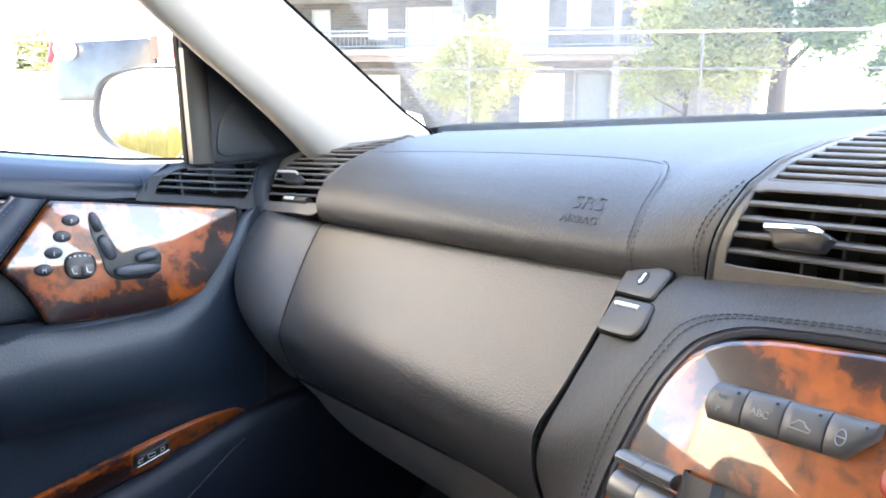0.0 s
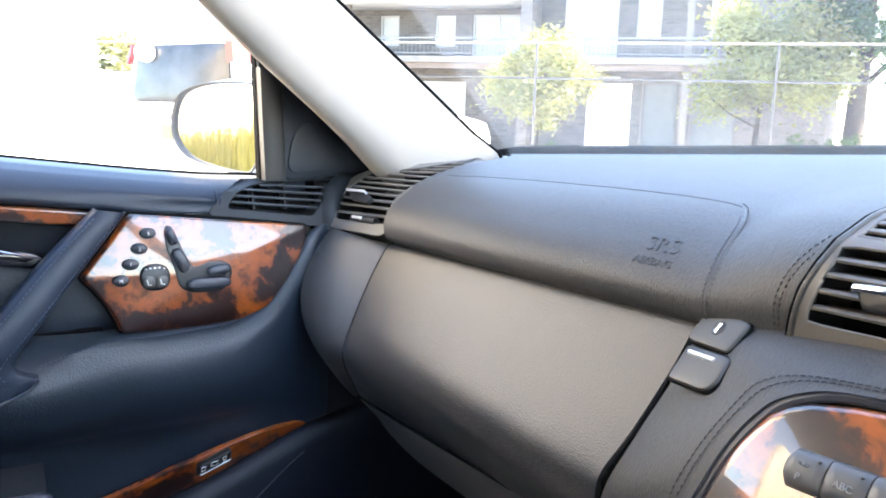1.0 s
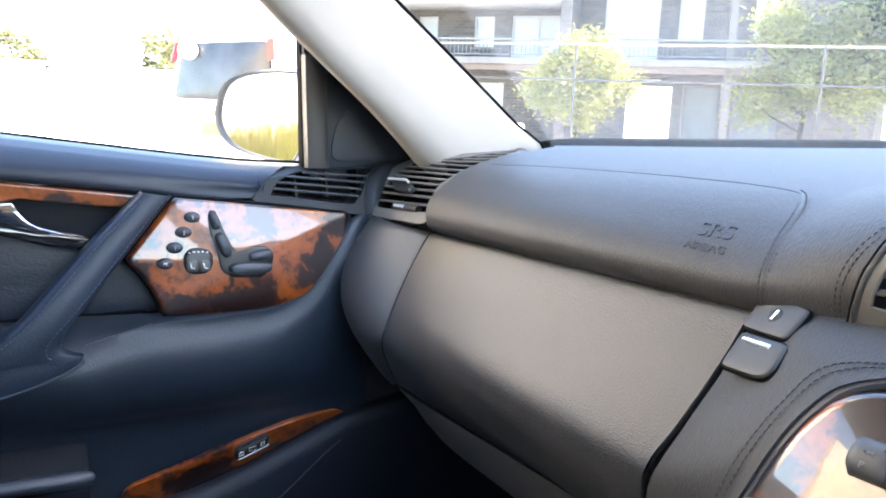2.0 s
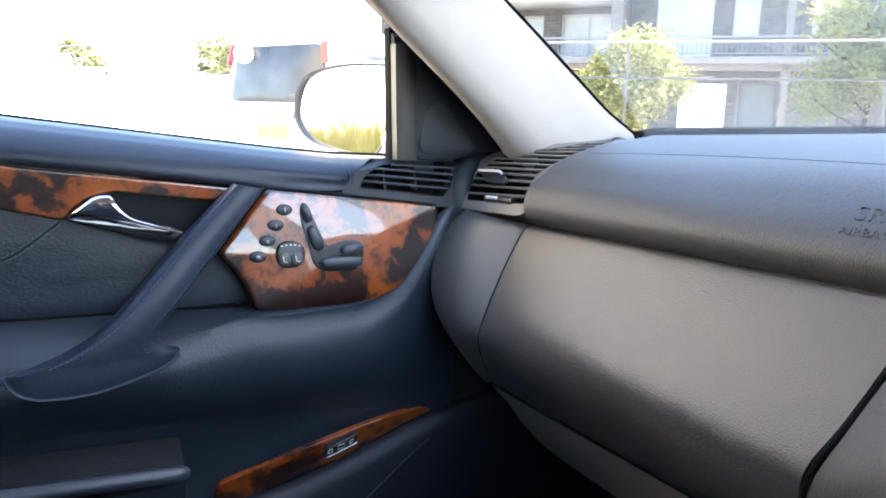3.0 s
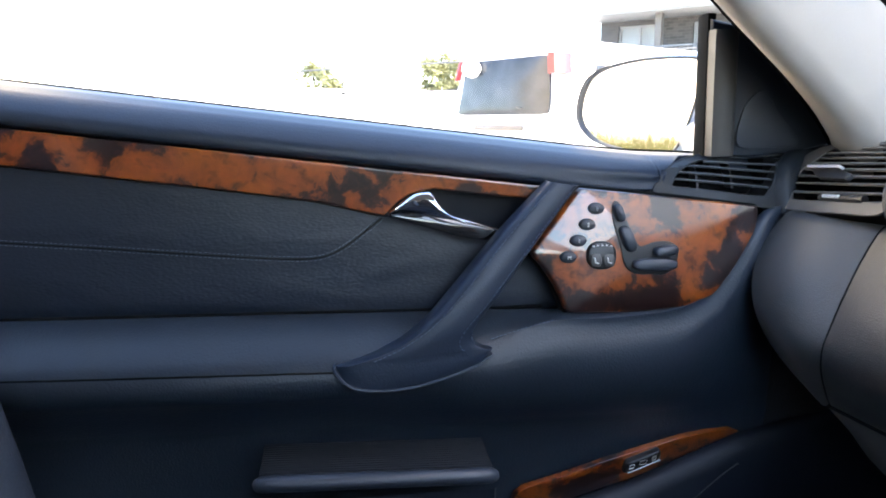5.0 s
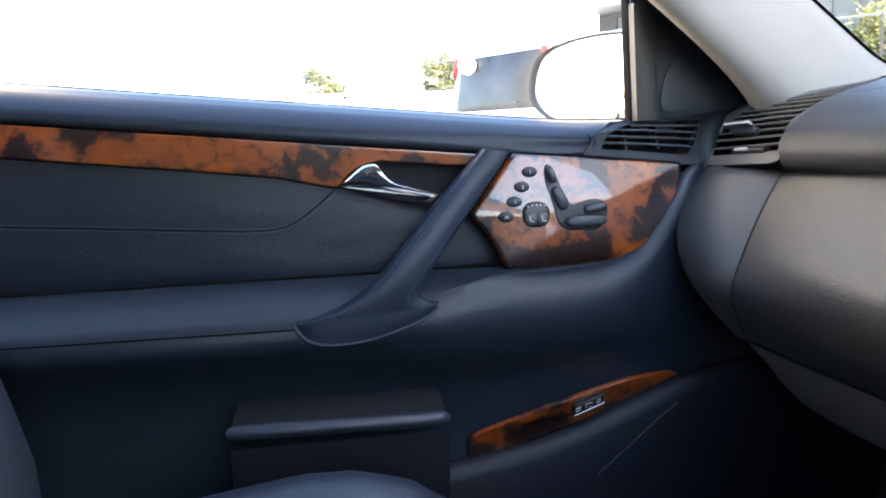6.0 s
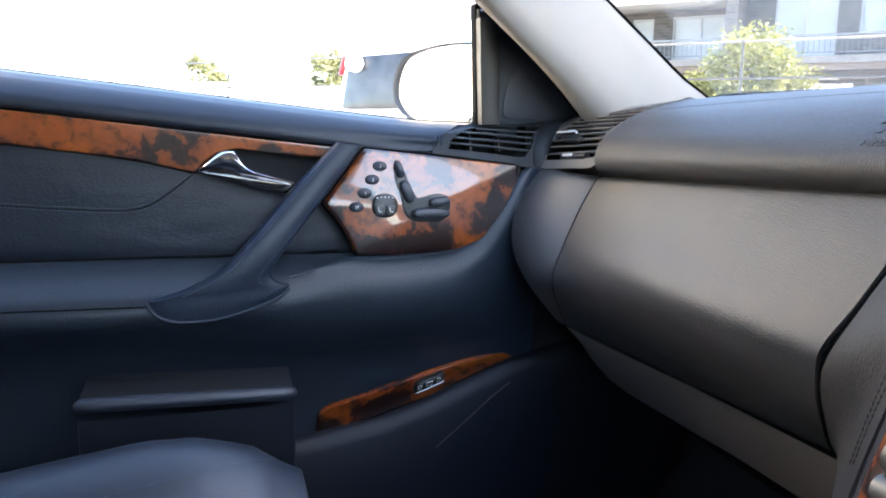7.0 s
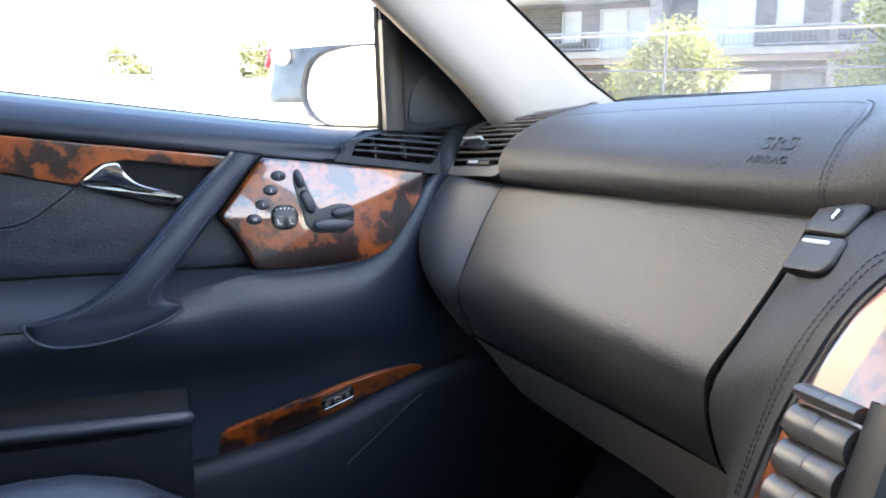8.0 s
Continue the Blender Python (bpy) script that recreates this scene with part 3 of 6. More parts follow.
    for nm, y, z, ry, rz, tl in (("headrest_switch", 0.2008, 0.9180, 0.0046, 0.0085, 14), ("backrest_switch", 0.2088, 0.8935, 0.0060, 0.0130, 22), ("cushion_switch", 0.2470, 0.8815, 0.0125, 0.0052, 8), ("slide_switch", 0.2362, 0.8685, 0.0228, 0.0062, 0)):
        add(nm, pillow(oval(y, z, ry, rz, tl, 28, 2.8), (1, 0, 0), 0.010, 0.0012, 0.004), DOORPL, base)
    # vent in the door's front corner
    def vx(y, z, d=0.0):
        p = Vector((-0.788 - 0.42 * (z - 0.93) - ip(y, [(0.26, 0.0), (0.40, 0.012)]), y, z))
        k = 0.020 * max(0.0, min(1.0, (0.32 - y) / 0.06)) + 2.4 * max(0.0, z - 0.960)
        return p + (p - Vector((0, 0.03, 1.01))) * k - Vector((d, 0, 0))
    FR = [(0.2469, 0.9350), (0.2510, 0.9477), (0.2604, 0.9586), (0.2753, 0.9660), (0.3023, 0.9728), (0.3426, 0.9755), (0.3858, 0.9800), (0.412, 0.9840), (0.430, 0.9860), (0.432, 0.9820), (0.412, 0.9720), (0.3985, 0.9605), (0.3890, 0.9359), (0.3810, 0.9200), (0.3611, 0.9205), (0.3072, 0.9272)]
    OP = [(0.2646, 0.9413), (0.2645, 0.9459), (0.2693, 0.9534), (0.278, 0.9599), (0.2922, 0.9655), (0.3061, 0.9676), (0.3411, 0.9690), (0.3720, 0.9700), (0.3835, 0.9690), (0.3820, 0.9605), (0.3751, 0.9452), (0.3646, 0.9337), (0.3569, 0.9305), (0.3155, 0.9352), (0.2888, 0.9387)]
    SL = [((0.3030, 0.9652), (0.3857, 0.9611)), ((0.2820, 0.9616), (0.3800, 0.9540)), ((0.2715, 0.9552), (0.3745, 0.9467)), ((0.2655, 0.9488), (0.3690, 0.9390))]
    unit = grille(add, "door_vent", FR, [(OP, SL)], vx, "blue-black air vent in the door", 0.0010, 0.0032, VENTPL, (-1, 0, 0), mat("slate_grey_slat", (0.050, 0.054, 0.058), 0.45), 0.0012)
    add("vent_roll", tube([vx(y, z, 0.004) for y, z in ((0.3850, 0.912), (0.3845, 0.925), (0.3865, 0.938), (0.3920, 0.951), (0.4010, 0.962), (0.4140, 0.9705), (0.4300, 0.9765), (0.447, 0.9800))], 0.0125, n=16, taper=[0.85, 1, 1.05, 1.05, 1, 0.95, 0.9, 0.85]), VENTPL, unit)
    for y in (0.297, 0.335):
        add("vane", loft([[vx(y + dy, z, d) for dy, d in ((-0.0012, 0.015), (0.0012, 0.015), (0.0012, 0.030), (-0.0012, 0.030))] for z in (0.938, 0.947, 0.956, 0.965)], True, True), PLAST_DARK, unit)
    # mirror corner cover
    TRI = [(0.3042, 1.1063), (0.309, 1.05), (0.3153, 0.972), (0.36, 0.968), (0.42, 0.976), (0.4600, 0.9848), (0.4330, 1.021), (0.3900, 1.0663), (0.3500, 1.0977)]
    tri = add("mirror_corner_cover", pillow(even([Vector((-0.838 + (z - 0.97) * 0.10, y, z)) for y, z in TRI], 60, True), (1, 0, 0), 0.008, 0.001, 0.004), DOORPL, label="charcoal triangular mirror corner cover")
    hump = smooth_ring([(-0.826, 0.345, 0.981), (-0.823, 0.346, 1.015), (-0.821, 0.356, 1.032), (-0.820, 0.368, 1.037), (-0.822, 0.385, 1.015), (-0.825, 0.412, 0.984), (-0.826, 0.38, 0.979)], 40)
    add("speaker_cover", pillow(hump, (1, 0, 0.05), 0.0007, 0.0003, 0.0005), DOORPL, tri)
    add("corner_trim", loft([[Vector((-0.826 + dx + (z - 0.97) * 0.10, y0 + dy, z)) for dx, dy in ((-0.02, -0.004), (0.006, -0.003), (0.009, 0.002), (0.009, 0.016), (0.006, 0.021), (0.0, 0.023))] for y0, z in ((0.3165, 0.970), (0.312, 1.03), (0.3075, 1.095))]), mat("warm_grey_plastic", (0.050, 0.047, 0.043), 0.5, bump=0.15, scale=900), tri, "pale upright edge of the corner cover")
    add("window_guide", loft([[Vector((-0.855 + dx + (z - 0.97) * 0.10, y0 + dy, z)) for dx, dy in ((-0.012, 0.006), (0.008, 0.000), (0.020, 0.001), (0.022, 0.008))] for y0, z in ((0.3115, 0.955), (0.3065, 1.03), (0.301, 1.112))]), GAP, tri)
    # door bin with ribbed leather lid
    rows = []
    for y in (-0.143, -0.141, -0.132, -0.05, 0.064, 0.073, 0.075):
        e = 0.004 if y in (-0.143, 0.075) else 0.0
        rows.append([Vector((x, y, z)) for x, z in ((-0.80, 0.46), (-0.735 - e, 0.46), (-0.7275 - e, 0.675 - 0.02), (-0.726 - e, 0.668))])
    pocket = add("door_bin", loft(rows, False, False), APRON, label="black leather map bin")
    add("bin_lip", tube([(-0.736, -0.1425, 0.6800), (-0.7335, -0.139, 0.6818), (-0.7330, -0.13, 0.6822), (-0.7330, 0.063, 0.6787), (-0.7335, 0.071, 0.6782), (-0.736, 0.0747, 0.6765)], 0.0078, n=14, taper=[0.75, 0.95, 1, 1, 0.95, 0.75]), HIDE_SOFT, pocket)
    RIB = mat("ribbed_black_rubber", (0.007, 0.009, 0.013), 0.65, spec=0.2)
    for k in range(15):
        x = -0.7415 - k * 0.0042
        add("rib", tube([(x, -0.141, 0.6870 + k * 0.0003), (x, 0.0735, 0.6830 + k * 0.0003)], 0.0016, n=6), RIB, pocket)
    # lower walnut strip with the boot and lamp switch
    LW = [(0.1050, 0.6010), (0.1065, 0.626), (0.1160, 0.6355), (0.1606, 0.6479), (0.2025, 0.6609), (0.2453, 0.672), (0.289, 0.6811), (0.3415, 0.6860), (0.3569, 0.6800), (0.3043, 0.660), (0.2457, 0.6369), (0.2026, 0.6246), (0.1604, 0.6119), (0.1123, 0.6001)]
    def tip(y, z, x):
        return Vector((x + 0.35 * max(0.0, z - ip(y, [(0.105, 0.599), (0.16, 0.6115), (0.2457, 0.6365), (0.3043, 0.66), (0.357, 0.68)])), y, z))
    lw = add("lower_wood_strip", pillow(even([tip(y, z, -0.805) for y, z in LW], 80, True), (1, 0, -0.35), 0.004, 0.0005, 0.0012, centre=tip(0.21, 0.643, -0.805)), WOOD, label="burr walnut strip low on the door")
    sw = add("window_switch", pillow(even([tip(y, z, -0.802) for y, z in ((0.222, 0.6480), (0.2235, 0.660), (0.258, 0.6720), (0.262, 0.6690), (0.2610, 0.6600), (0.226, 0.6462))], 30, True), (1, 0, -0.35), 0.009, 0.001, 0.003), PLAST_DARK, lw, "black switch block with white marks")
    for k, (y, z) in enumerate(((0.2295, 0.6560), (0.2415, 0.6602), (0.2530, 0.6642))):
        g = bmesh.new()
        w = (0.0022, 0.0038, 0.0018)[k]
        tube([tip(y + a, z + b - 0.003, -0.7918) for a, b in ((-w, 0.0022), (w, 0.0034), (w, -0.0012), (-w, -0.0024), (-w, 0.0022))], 0.00045, g, 5)
        add("white_mark", g, INK, sw)
    add("switch_edge", tube([tip(0.2265, 0.6455, -0.7925), tip(0.2605, 0.6580, -0.7925)], 0.0011, n=6), mat("satin_silver", (0.30, 0.30, 0.30), 0.4, metal=1), sw)
    # speaker apron sweeping down to the sill
    rows = []
    for k in range(25):
        y = lerp(-0.06, 0.60, k / 24)
        t = ip(y, [(-0.06, 0.560), (0.031, 0.590), (0.096, 0.600), (0.192, 0.617), (0.264, 0.6425), (0.351, 0.677), (0.40, 0.690), (0.60, 0.720)])
        rows.append([Vector(p) for p in ((-0.806, y, t), (-0.796, y, t + 0.001), (-0.788, y, t - 0.005), (-0.784, y, t - 0.02), (-0.782, y, t - 0.06), (-0.782, y, 0.42), (-0.80, y, 0.40))])
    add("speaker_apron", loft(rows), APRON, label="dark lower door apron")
    # thin line along the apron's crease, paler than the skin
    add("apron_crease", tube(curve_pts([(-0.7815, 0.25, 0.575), (-0.7815, 0.285, 0.604), (-0.7825, 0.325, 0.637), (-0.7835, 0.346, 0.651)], 20), 0.0007, n=6), mat("pale_crease_line", (0.045, 0.047, 0.052), 0.5))
    # frameless door glass
    rows = [[Vector((-0.894, y, belt(y) - 0.01)), Vector((-0.80, min(y, 0.0) if y < 0.1 else y - 0.1, 1.16)), Vector((-0.68, min(y, -0.08) if y < 0.02 else -0.08, 1.32))] for y in [lerp(-1.0, 0.31, i / 10) for i in range(11)]]
    gl = add("door_glass", loft(rows), GLASS, label="clear frameless door window")
    gl.visible_shadow = False
    return door


FACE_RIGHT = Matrix(((0, 0, 1, 0), (1, 0, 0, 0), (0, 1, 0, 0), (0, 0, 0, 1)))


def text(name, word, size, material, m, parent, inv=None, depth=0.0003):
    """Printed or raised letters as a mesh, lying in the plane of m and facing its z."""
    cu = bpy.data.curves.new(name, "FONT")
    cu.body, cu.size, cu.extrude, cu.align_x = word, size, depth, "CENTER"
    cu.resolution_u = 3
    tmp = bpy.data.objects.new("tmp", cu)
    scene.collection.objects.link(tmp)
    me = bpy.data.meshes.new_from_object(tmp.evaluated_get(bpy.context.evaluated_depsgraph_get()))
    bpy.data.objects.remove(tmp)
    bpy.data.curves.remove(cu)
    me.transform(m)
    if inv:
        me.transform(inv)
    me.materials.clear()
    me.materials.append(material)
    me.name = name
    ob = new(name, me)
    ob.parent = parent
    return ob


def grille(add, name, outline, openings, at, label, thick_r, deep, tint=None, into=(0, 1, 0), slat_tint=None, lift=0.0):
    """An air outlet let into a curved face: a bezel sheet with openings, each with a liner, a dark back and its slats."""
    bm = bmesh.new()
    for ring in [outline] + [o for o, _ in openings]:
        pts = smooth_ring([(u, v, 0) for u, v in ring], 80)
        vs = [bm.verts.new((p.x, p.y, 0)) for p in pts]
        for a, b in zip(vs, vs[1:] + vs[:1]):
            bm.edges.new((a, b))
    bmesh.ops.triangle_fill(bm, use_beauty=True, use_dissolve=False, edges=bm.edges[:])
    z0, z1 = min(v for _, v in outline), max(v for _, v in outline)
    for k in range(1, 28):
        bmesh.ops.bisect_plane(bm, geom=bm.verts[:] + bm.edges[:] + bm.faces[:], plane_co=(0, lerp(z0, z1, k / 28), 0), plane_no=(0, 1, 0))
    for v in bm.verts:
        v.co = at(v.co.x, v.co.y, 0.0)
    bmesh.ops.recalc_face_normals(bm, faces=bm.faces[:])
    if sum(f.normal.y * f.calc_area() for f in bm.faces) > 0:
        bmesh.ops.reverse_faces(bm, faces=bm.faces[:])
    unit = add(name, bm, tint or PLAST, None, label)
    rim = [at(p.x, p.y, 0.001) for p in smooth_ring([(u, v, 0) for u, v in outline], 80)]
    add("bezel_edge", tube(rim + [rim[0]], 0.0012, n=6), tint or PLAST, unit)
    for ring, slats in openings:
        op = smooth_ring([(u, v, 0) for u, v in ring], 80)
        bead = [at(p.x, p.y, 0.0008) for p in op]
        add("opening_edge", tube(bead + [bead[0]], 0.0011, n=6), tint or PLAST, unit)
        add("liner", loft([[at(p.x, p.y, d) for p in op] for d in (0.0005, 0.015, 0.034)], True), PLAST_DARK, unit)
        bk = bmesh.new()
        bk.faces.new([bk.verts.new(at(p.x, p.y, 0.033)) for p in op])
        add("duct_back", bk, GAP, unit)
        r = thick_r
        for (xa, za), (xb, zb) in slats:
            rows = []
            for i in range(11):
                p = at(lerp(xa, xb, i / 10), lerp(za, zb, i / 10), 0.0012)
                rows.append([p + Vector(into) * y + Vector((0, 0, z)) for y, z in ((0.0006, -r), (-0.0002, -r * 0.5), (-0.0004, r * 0.3), (0.0006, r), (0.003, r * 1.15), (deep, r * 0.4 + lift), (deep, -r * 0.6 + lift), (0.003, -r * 1.05))])
            add("slat", loft(rows, True, True), slat_tint or tint or PLAST, unit)
    return unit


door_parts()


# ---- dashboard ----
def patch(left, right, nx, curve=None):
    """Rows of points between two edge lines; curve(s) shifts them."""
    rows = []
    for i in range(nx + 1):
        s = i / nx
        rows.append([a.lerp(b, s) + (curve(s, k) if curve else Vector()) for k, (a, b) in enumerate(zip(left, right))])
    return rows


PAD_L = [(-0.652, 0.402, 0.9175), (-0.655, 0.389, 0.9225), (-0.656, 0.385, 0.930), (-0.660, 0.386, 0.941), (-0.664, 0.394, 0.955), (-0.666, 0.409, 0.966), (-0.6695, 0.429, 0.979), (-0.672, 0.452, 0.9880), (-0.674, 0.486, 0.9966), (-0.679, 0.535, 1.0040), (-0.71, 0.575, 1.0060), (-0.757, 0.600, 1.005), (-0.772, 0.612, 1.001)]
PAD_R = [(-0.27, 0.408, 0.929), (-0.27, 0.400, 0.9355), (-0.27, 0.3965, 0.943), (-0.27, 0.397, 0.952), (-0.27, 0.404, 0.963), (-0.27, 0.416, 0.975), (-0.27, 0.437, 0.988), (-0.27, 0.470, 0.999), (-0.27, 0.53, 1.009), (-0.27, 0.62, 1.018), (-0.27, 0.72, 1.026), (-0.27, 0.835, 1.032), (-0.27, 0.86, 1.028)]
PAD_C = [(-0.208, 0.409, 0.934), (-0.208, 0.4020, 0.9405), (-0.2065, 0.4000, 0.948), (-0.2045, 0.3985, 0.958), (-0.2015, 0.399, 0.970), (-0.197, 0.402, 0.982), (-0.193, 0.410, 0.994), (-0.1895, 0.430, 1.006), (-0.1895, 0.475, 1.0155), (-0.196, 0.57, 1.0235), (-0.20, 0.70, 1.030), (-0.20, 0.85, 1.034), (-0.20, 0.875, 1.030)]
GB_L = [(-0.664, 0.402, 0.917), (-0.668, 0.3945, 0.9135), (-0.667, 0.3785, 0.888), (-0.663, 0.3620, 0.858), (-0.659, 0.3490, 0.832), (-0.658, 0.3430, 0.816), (-0.660, 0.3435, 0.804), (-0.666, 0.3485, 0.791), (-0.676, 0.3600, 0.772), (-0.681, 0.371, 0.753), (-0.681, 0.378, 0.750)]
GB_R = [(-0.268, 0.406, 0.933), (-0.2695, 0.4005, 0.930), (-0.2725, 0.3850, 0.903), (-0.280, 0.3660, 0.868), (-0.2865, 0.3545, 0.847), (-0.2890, 0.3508, 0.836), (-0.2905, 0.3518, 0.824), (-0.293, 0.3570, 0.803), (-0.302, 0.377, 0.770), (-0.335, 0.418, 0.745), (-0.338, 0.425, 0.742)]


def dashboard():
    dash = thing("dashboard", "black leather dashboard with airbag lid, glovebox and vents", "dashboard", (-0.3, 0.5, 0.6))
    inv = Matrix.Translation((0.3, -0.5, -0.6))

    def add(name, bm, material, parent=None, label="", smooth=True):
        bm.transform(inv)
        return part(name, bm, material, parent or dash, label, smooth)

    L, Rr = ctrl_curve(PAD_L, 4), ctrl_curve(PAD_R, 4)
    Cc = ctrl_curve(PAD_C, 4)
    far = [Vector((0.72, p.y + 0.0, p.z)) for p in Cc]
    for k, p in enumerate(far):
        w = max(0, (k - 32) / 16)
        p.y -= 0.22 * w * w

    def bow(s, k):
        w = max(0.0, (k - 32) / 16)
        return Vector((0, 0.075 * math.sin(math.pi * s) * w * w, 0))
    rows = [[p + Vector((0.022, 0.012, -0.012 * min(1.0, k / 10))) for k, p in enumerate(L)], [p + Vector((0.008, 0.003, -0.004 * min(1.0, k / 10))) for k, p in enumerate(L)], [p + Vector((0.002, 0, -0.0005)) for p in L]]
    rows += patch(L, Rr, 16, bow)
    rows += patch(Rr, Cc, 5)[1:]
    sunk = [p + Vector((0.004, 0.05, -0.03)) * max(0.0, min(1.0, (42 - k) / 6)) for k, p in enumerate(Cc)]
    rows += [sunk] + patch(sunk, [p + Vector((0, 0.05, -0.03)) * max(0.0, min(1.0, (42 - k) / 6)) for k, p in enumerate(far)], 12)[1:]
    add("dash_pad", loft(rows), DASH_HIDE, label="smooth black leather dash top")
    # black border of the windscreen along the pad's far edge
    base = [Vector((-0.785, 0.600, 0.999))] + [r[-1] + Vector((0, 0.002, 0.002)) for r in rows[3:]]
    add("windscreen_border", loft([base, [p + Vector((0, 0.004, 0.0095)) for p in base], [p + Vector((0, 0.03, 0.0120)) for p in base], [p + Vector((0, 0.034, -0.02)) for p in base], [Vector((p.x, min(p.y + 0.03, 0.80), 0.30)) for p in base]], False), GAP)
    pad = rows[3:25]

    def on_pad(x, k):
        """A place on the pad at x and step k of its outline."""
        k = min(k * 4, 47.99)
        k0 = int(k)
        best = None
        for a, b in zip(pad, pad[1:]):
            pa, pb = a[k0].lerp(a[k0 + 1], k - k0), b[k0].lerp(b[k0 + 1], k - k0)
            if (pa.x - x) * (pb.x - x) <= 0:
                best = pa.lerp(pb, (x - pa.x) / (pb.x - pa.x))
        return best or pad[-1][k0]

    # stitched seam of the airbag lid and of the vent surround
    seam = curve_pts([on_pad(x, k) for x, k in ((-0.652, 7.0), (-0.63, 7.0), (-0.60, 7.1), (-0.52, 7.2), (-0.44, 7.2), (-0.38, 7.15), (-0.33, 7.05), (-0.295, 6.85), (-0.280, 6.4), (-0.2725, 5.9), (-0.267, 5.2), (-0.263, 4.4), (-0.261, 3.4), (-0.260, 2.4), (-0.260, 1.3))], 140)
    add("lid_seam", tube([p + Vector((0, 0.0002, -0.0001)) for p in seam], 0.0005, n=6), PLAST_DARK)
    side = [p for p in seam if p.x > -0.297]
    add("lid_welt", tube([p + Vector((0.0, 0.0005, -0.0005)) for p in side], 0.0011, n=10, taper=[min(1.0, 0.15 + k / 14) for k in range(len(side))]), DASH_HIDE, label="rolled welt along the lid's seam")
    for off in (-0.0024, 0.0026):
        ob = stitches(side, (0, -0.7, 0.7), DARK_THREAD, dash, gap=0.0034, long=0.0021, r=0.00034, off=off)
        ob.data.transform(inv)
    ring2 = curve_pts([on_pad(x, k) for x, k in ((-0.2150, 1.3), (-0.2160, 2.4), (-0.2155, 3.4), (-0.2122, 4.4), (-0.2060, 5.3), (-0.1975, 6.1))], 70)
    for off in (-0.0019, 0.0019):
        ob = stitches(ring2, (0, -0.8, 0.6), DARK_THREAD, dash, gap=0.0034, long=0.0021, r=0.00034, off=off)
        ob.data.transform(inv)
    # raised letters on the lid
    for word, k, size in (("SRS", 4.55, 0.0165), ("AIRBAG", 3.85, 0.0082)):
        c, up = on_pad(-0.309, k), (on_pad(-0.309, k + 0.5) - on_pad(-0.309, k - 0.1)).normalized()
        rt = (on_pad(-0.300, k) - on_pad(-0.318, k)).normalized()
        nz = rt.cross(up).normalized()
        up = nz.cross(rt)
        m = Matrix((rt, up, nz)).transposed().to_4x4()
        text("raised_letters", word, size, DASH_HIDE, Matrix.Translation(c - nz * 0.0002) @ m @ Matrix(((1.12, -0.22, 0, 0), (0, 1, 0, 0), (0, 0, 1, 0), (0, 0, 0, 1))), dash, inv, 0.0008)
    # glovebox door
    gl, gr = curve_pts(GB_L, 30), curve_pts(GB_R, 30)

    def belly(s, k):
        return Vector((0, -0.0075 * math.sin(math.pi * s) * math.exp(-((k - 31) / (13 if k < 31 else 8)) ** 2), 0))
    box_rows = patch(curve_pts(GB_L, 64), curve_pts(GB_R, 64), 20, belly)
    add("glovebox_door", thick(loft(box_rows), 0.012), HIDE_GRAIN, label="grained charcoal glovebox door")
    add("gap_left", tube([p + Vector((-0.0008, 0.0006, 0)) for p in gl], 0.0013, n=6), GAP)
    add("gap_right", tube([p + Vector((0.0022, 0.0012, 0)) for p in gr], 0.0015, n=6), GAP)
    add("gap_top", tube([gl[0].lerp(gr[0], s) + Vector((0, 0.005, 0.002)) for s in (0, 0.25, 0.5, 0.75, 1)], 0.004, n=6), GAP)
    # end cap towards the door
    cap = curve_pts([(-0.770, 0.380, 0.9195), (-0.774, 0.371, 0.9155), (-0.776, 0.354, 0.890), (-0.768, 0.338, 0.859), (-0.752, 0.332, 0.828), (-0.733, 0.338, 0.799), (-0.708, 0.353, 0.771), (-0.686, 0.369, 0.7525), (-0.684, 0.378, 0.750)], 30)
    out = [p + Vector((-0.012, 0.012, 0)) for p in cap]
    out2 = [p + Vector((-0.02, 0.06, 0)) for p in cap]
    add("end_cap", loft([out2, out, *patch(cap, [p + Vector((-0.0016, 0.0, 0)) for p in gl], 6, lambda s, k: Vector((0, -0.006 * math.sin(math.pi * s), 0)))]), HIDE_GRAIN, label="grained charcoal end piece of the dash")
    # grey knee panel under the glovebox
    e1 = curve_pts([(-0.684, 0.372, 0.752), (-0.60, 0.382, 0.7505), (-0.50, 0.398, 0.748), (-0.42, 0.411, 0.745), (-0.338, 0.424, 0.741), (-0.25, 0.43, 0.742), (-0.18, 0.43, 0.742)], 24)
    e2 = curve_pts([(-0.684, 0.384, 0.744), (-0.655, 0.412, 0.694), (-0.53, 0.420, 0.6905), (-0.44, 0.421, 0.694), (-0.338, 0.421, 0.695), (-0.25, 0.42, 0.697), (-0.18, 0.42, 0.697)], 24)
    add("knee_panel", loft([[p + Vector((0, 0.012, 0.003)) for p in e1], e1, [a.lerp(b, 0.15) + Vector((0, -0.004, 0)) for a, b in zip(e1, e2)], [a.lerp(b, 0.85) + Vector((0, -0.003, 0)) for a, b in zip(e1, e2)], e2, [p + Vector((0, 0.05, 0.004)) for p in e2]]), PLAST_GREY, label="grey-brown knee panel")
    add("gap_bottom", tube([p + Vector((0, -0.0012, -0.001)) for p in e1], 0.0016, n=6), GAP)
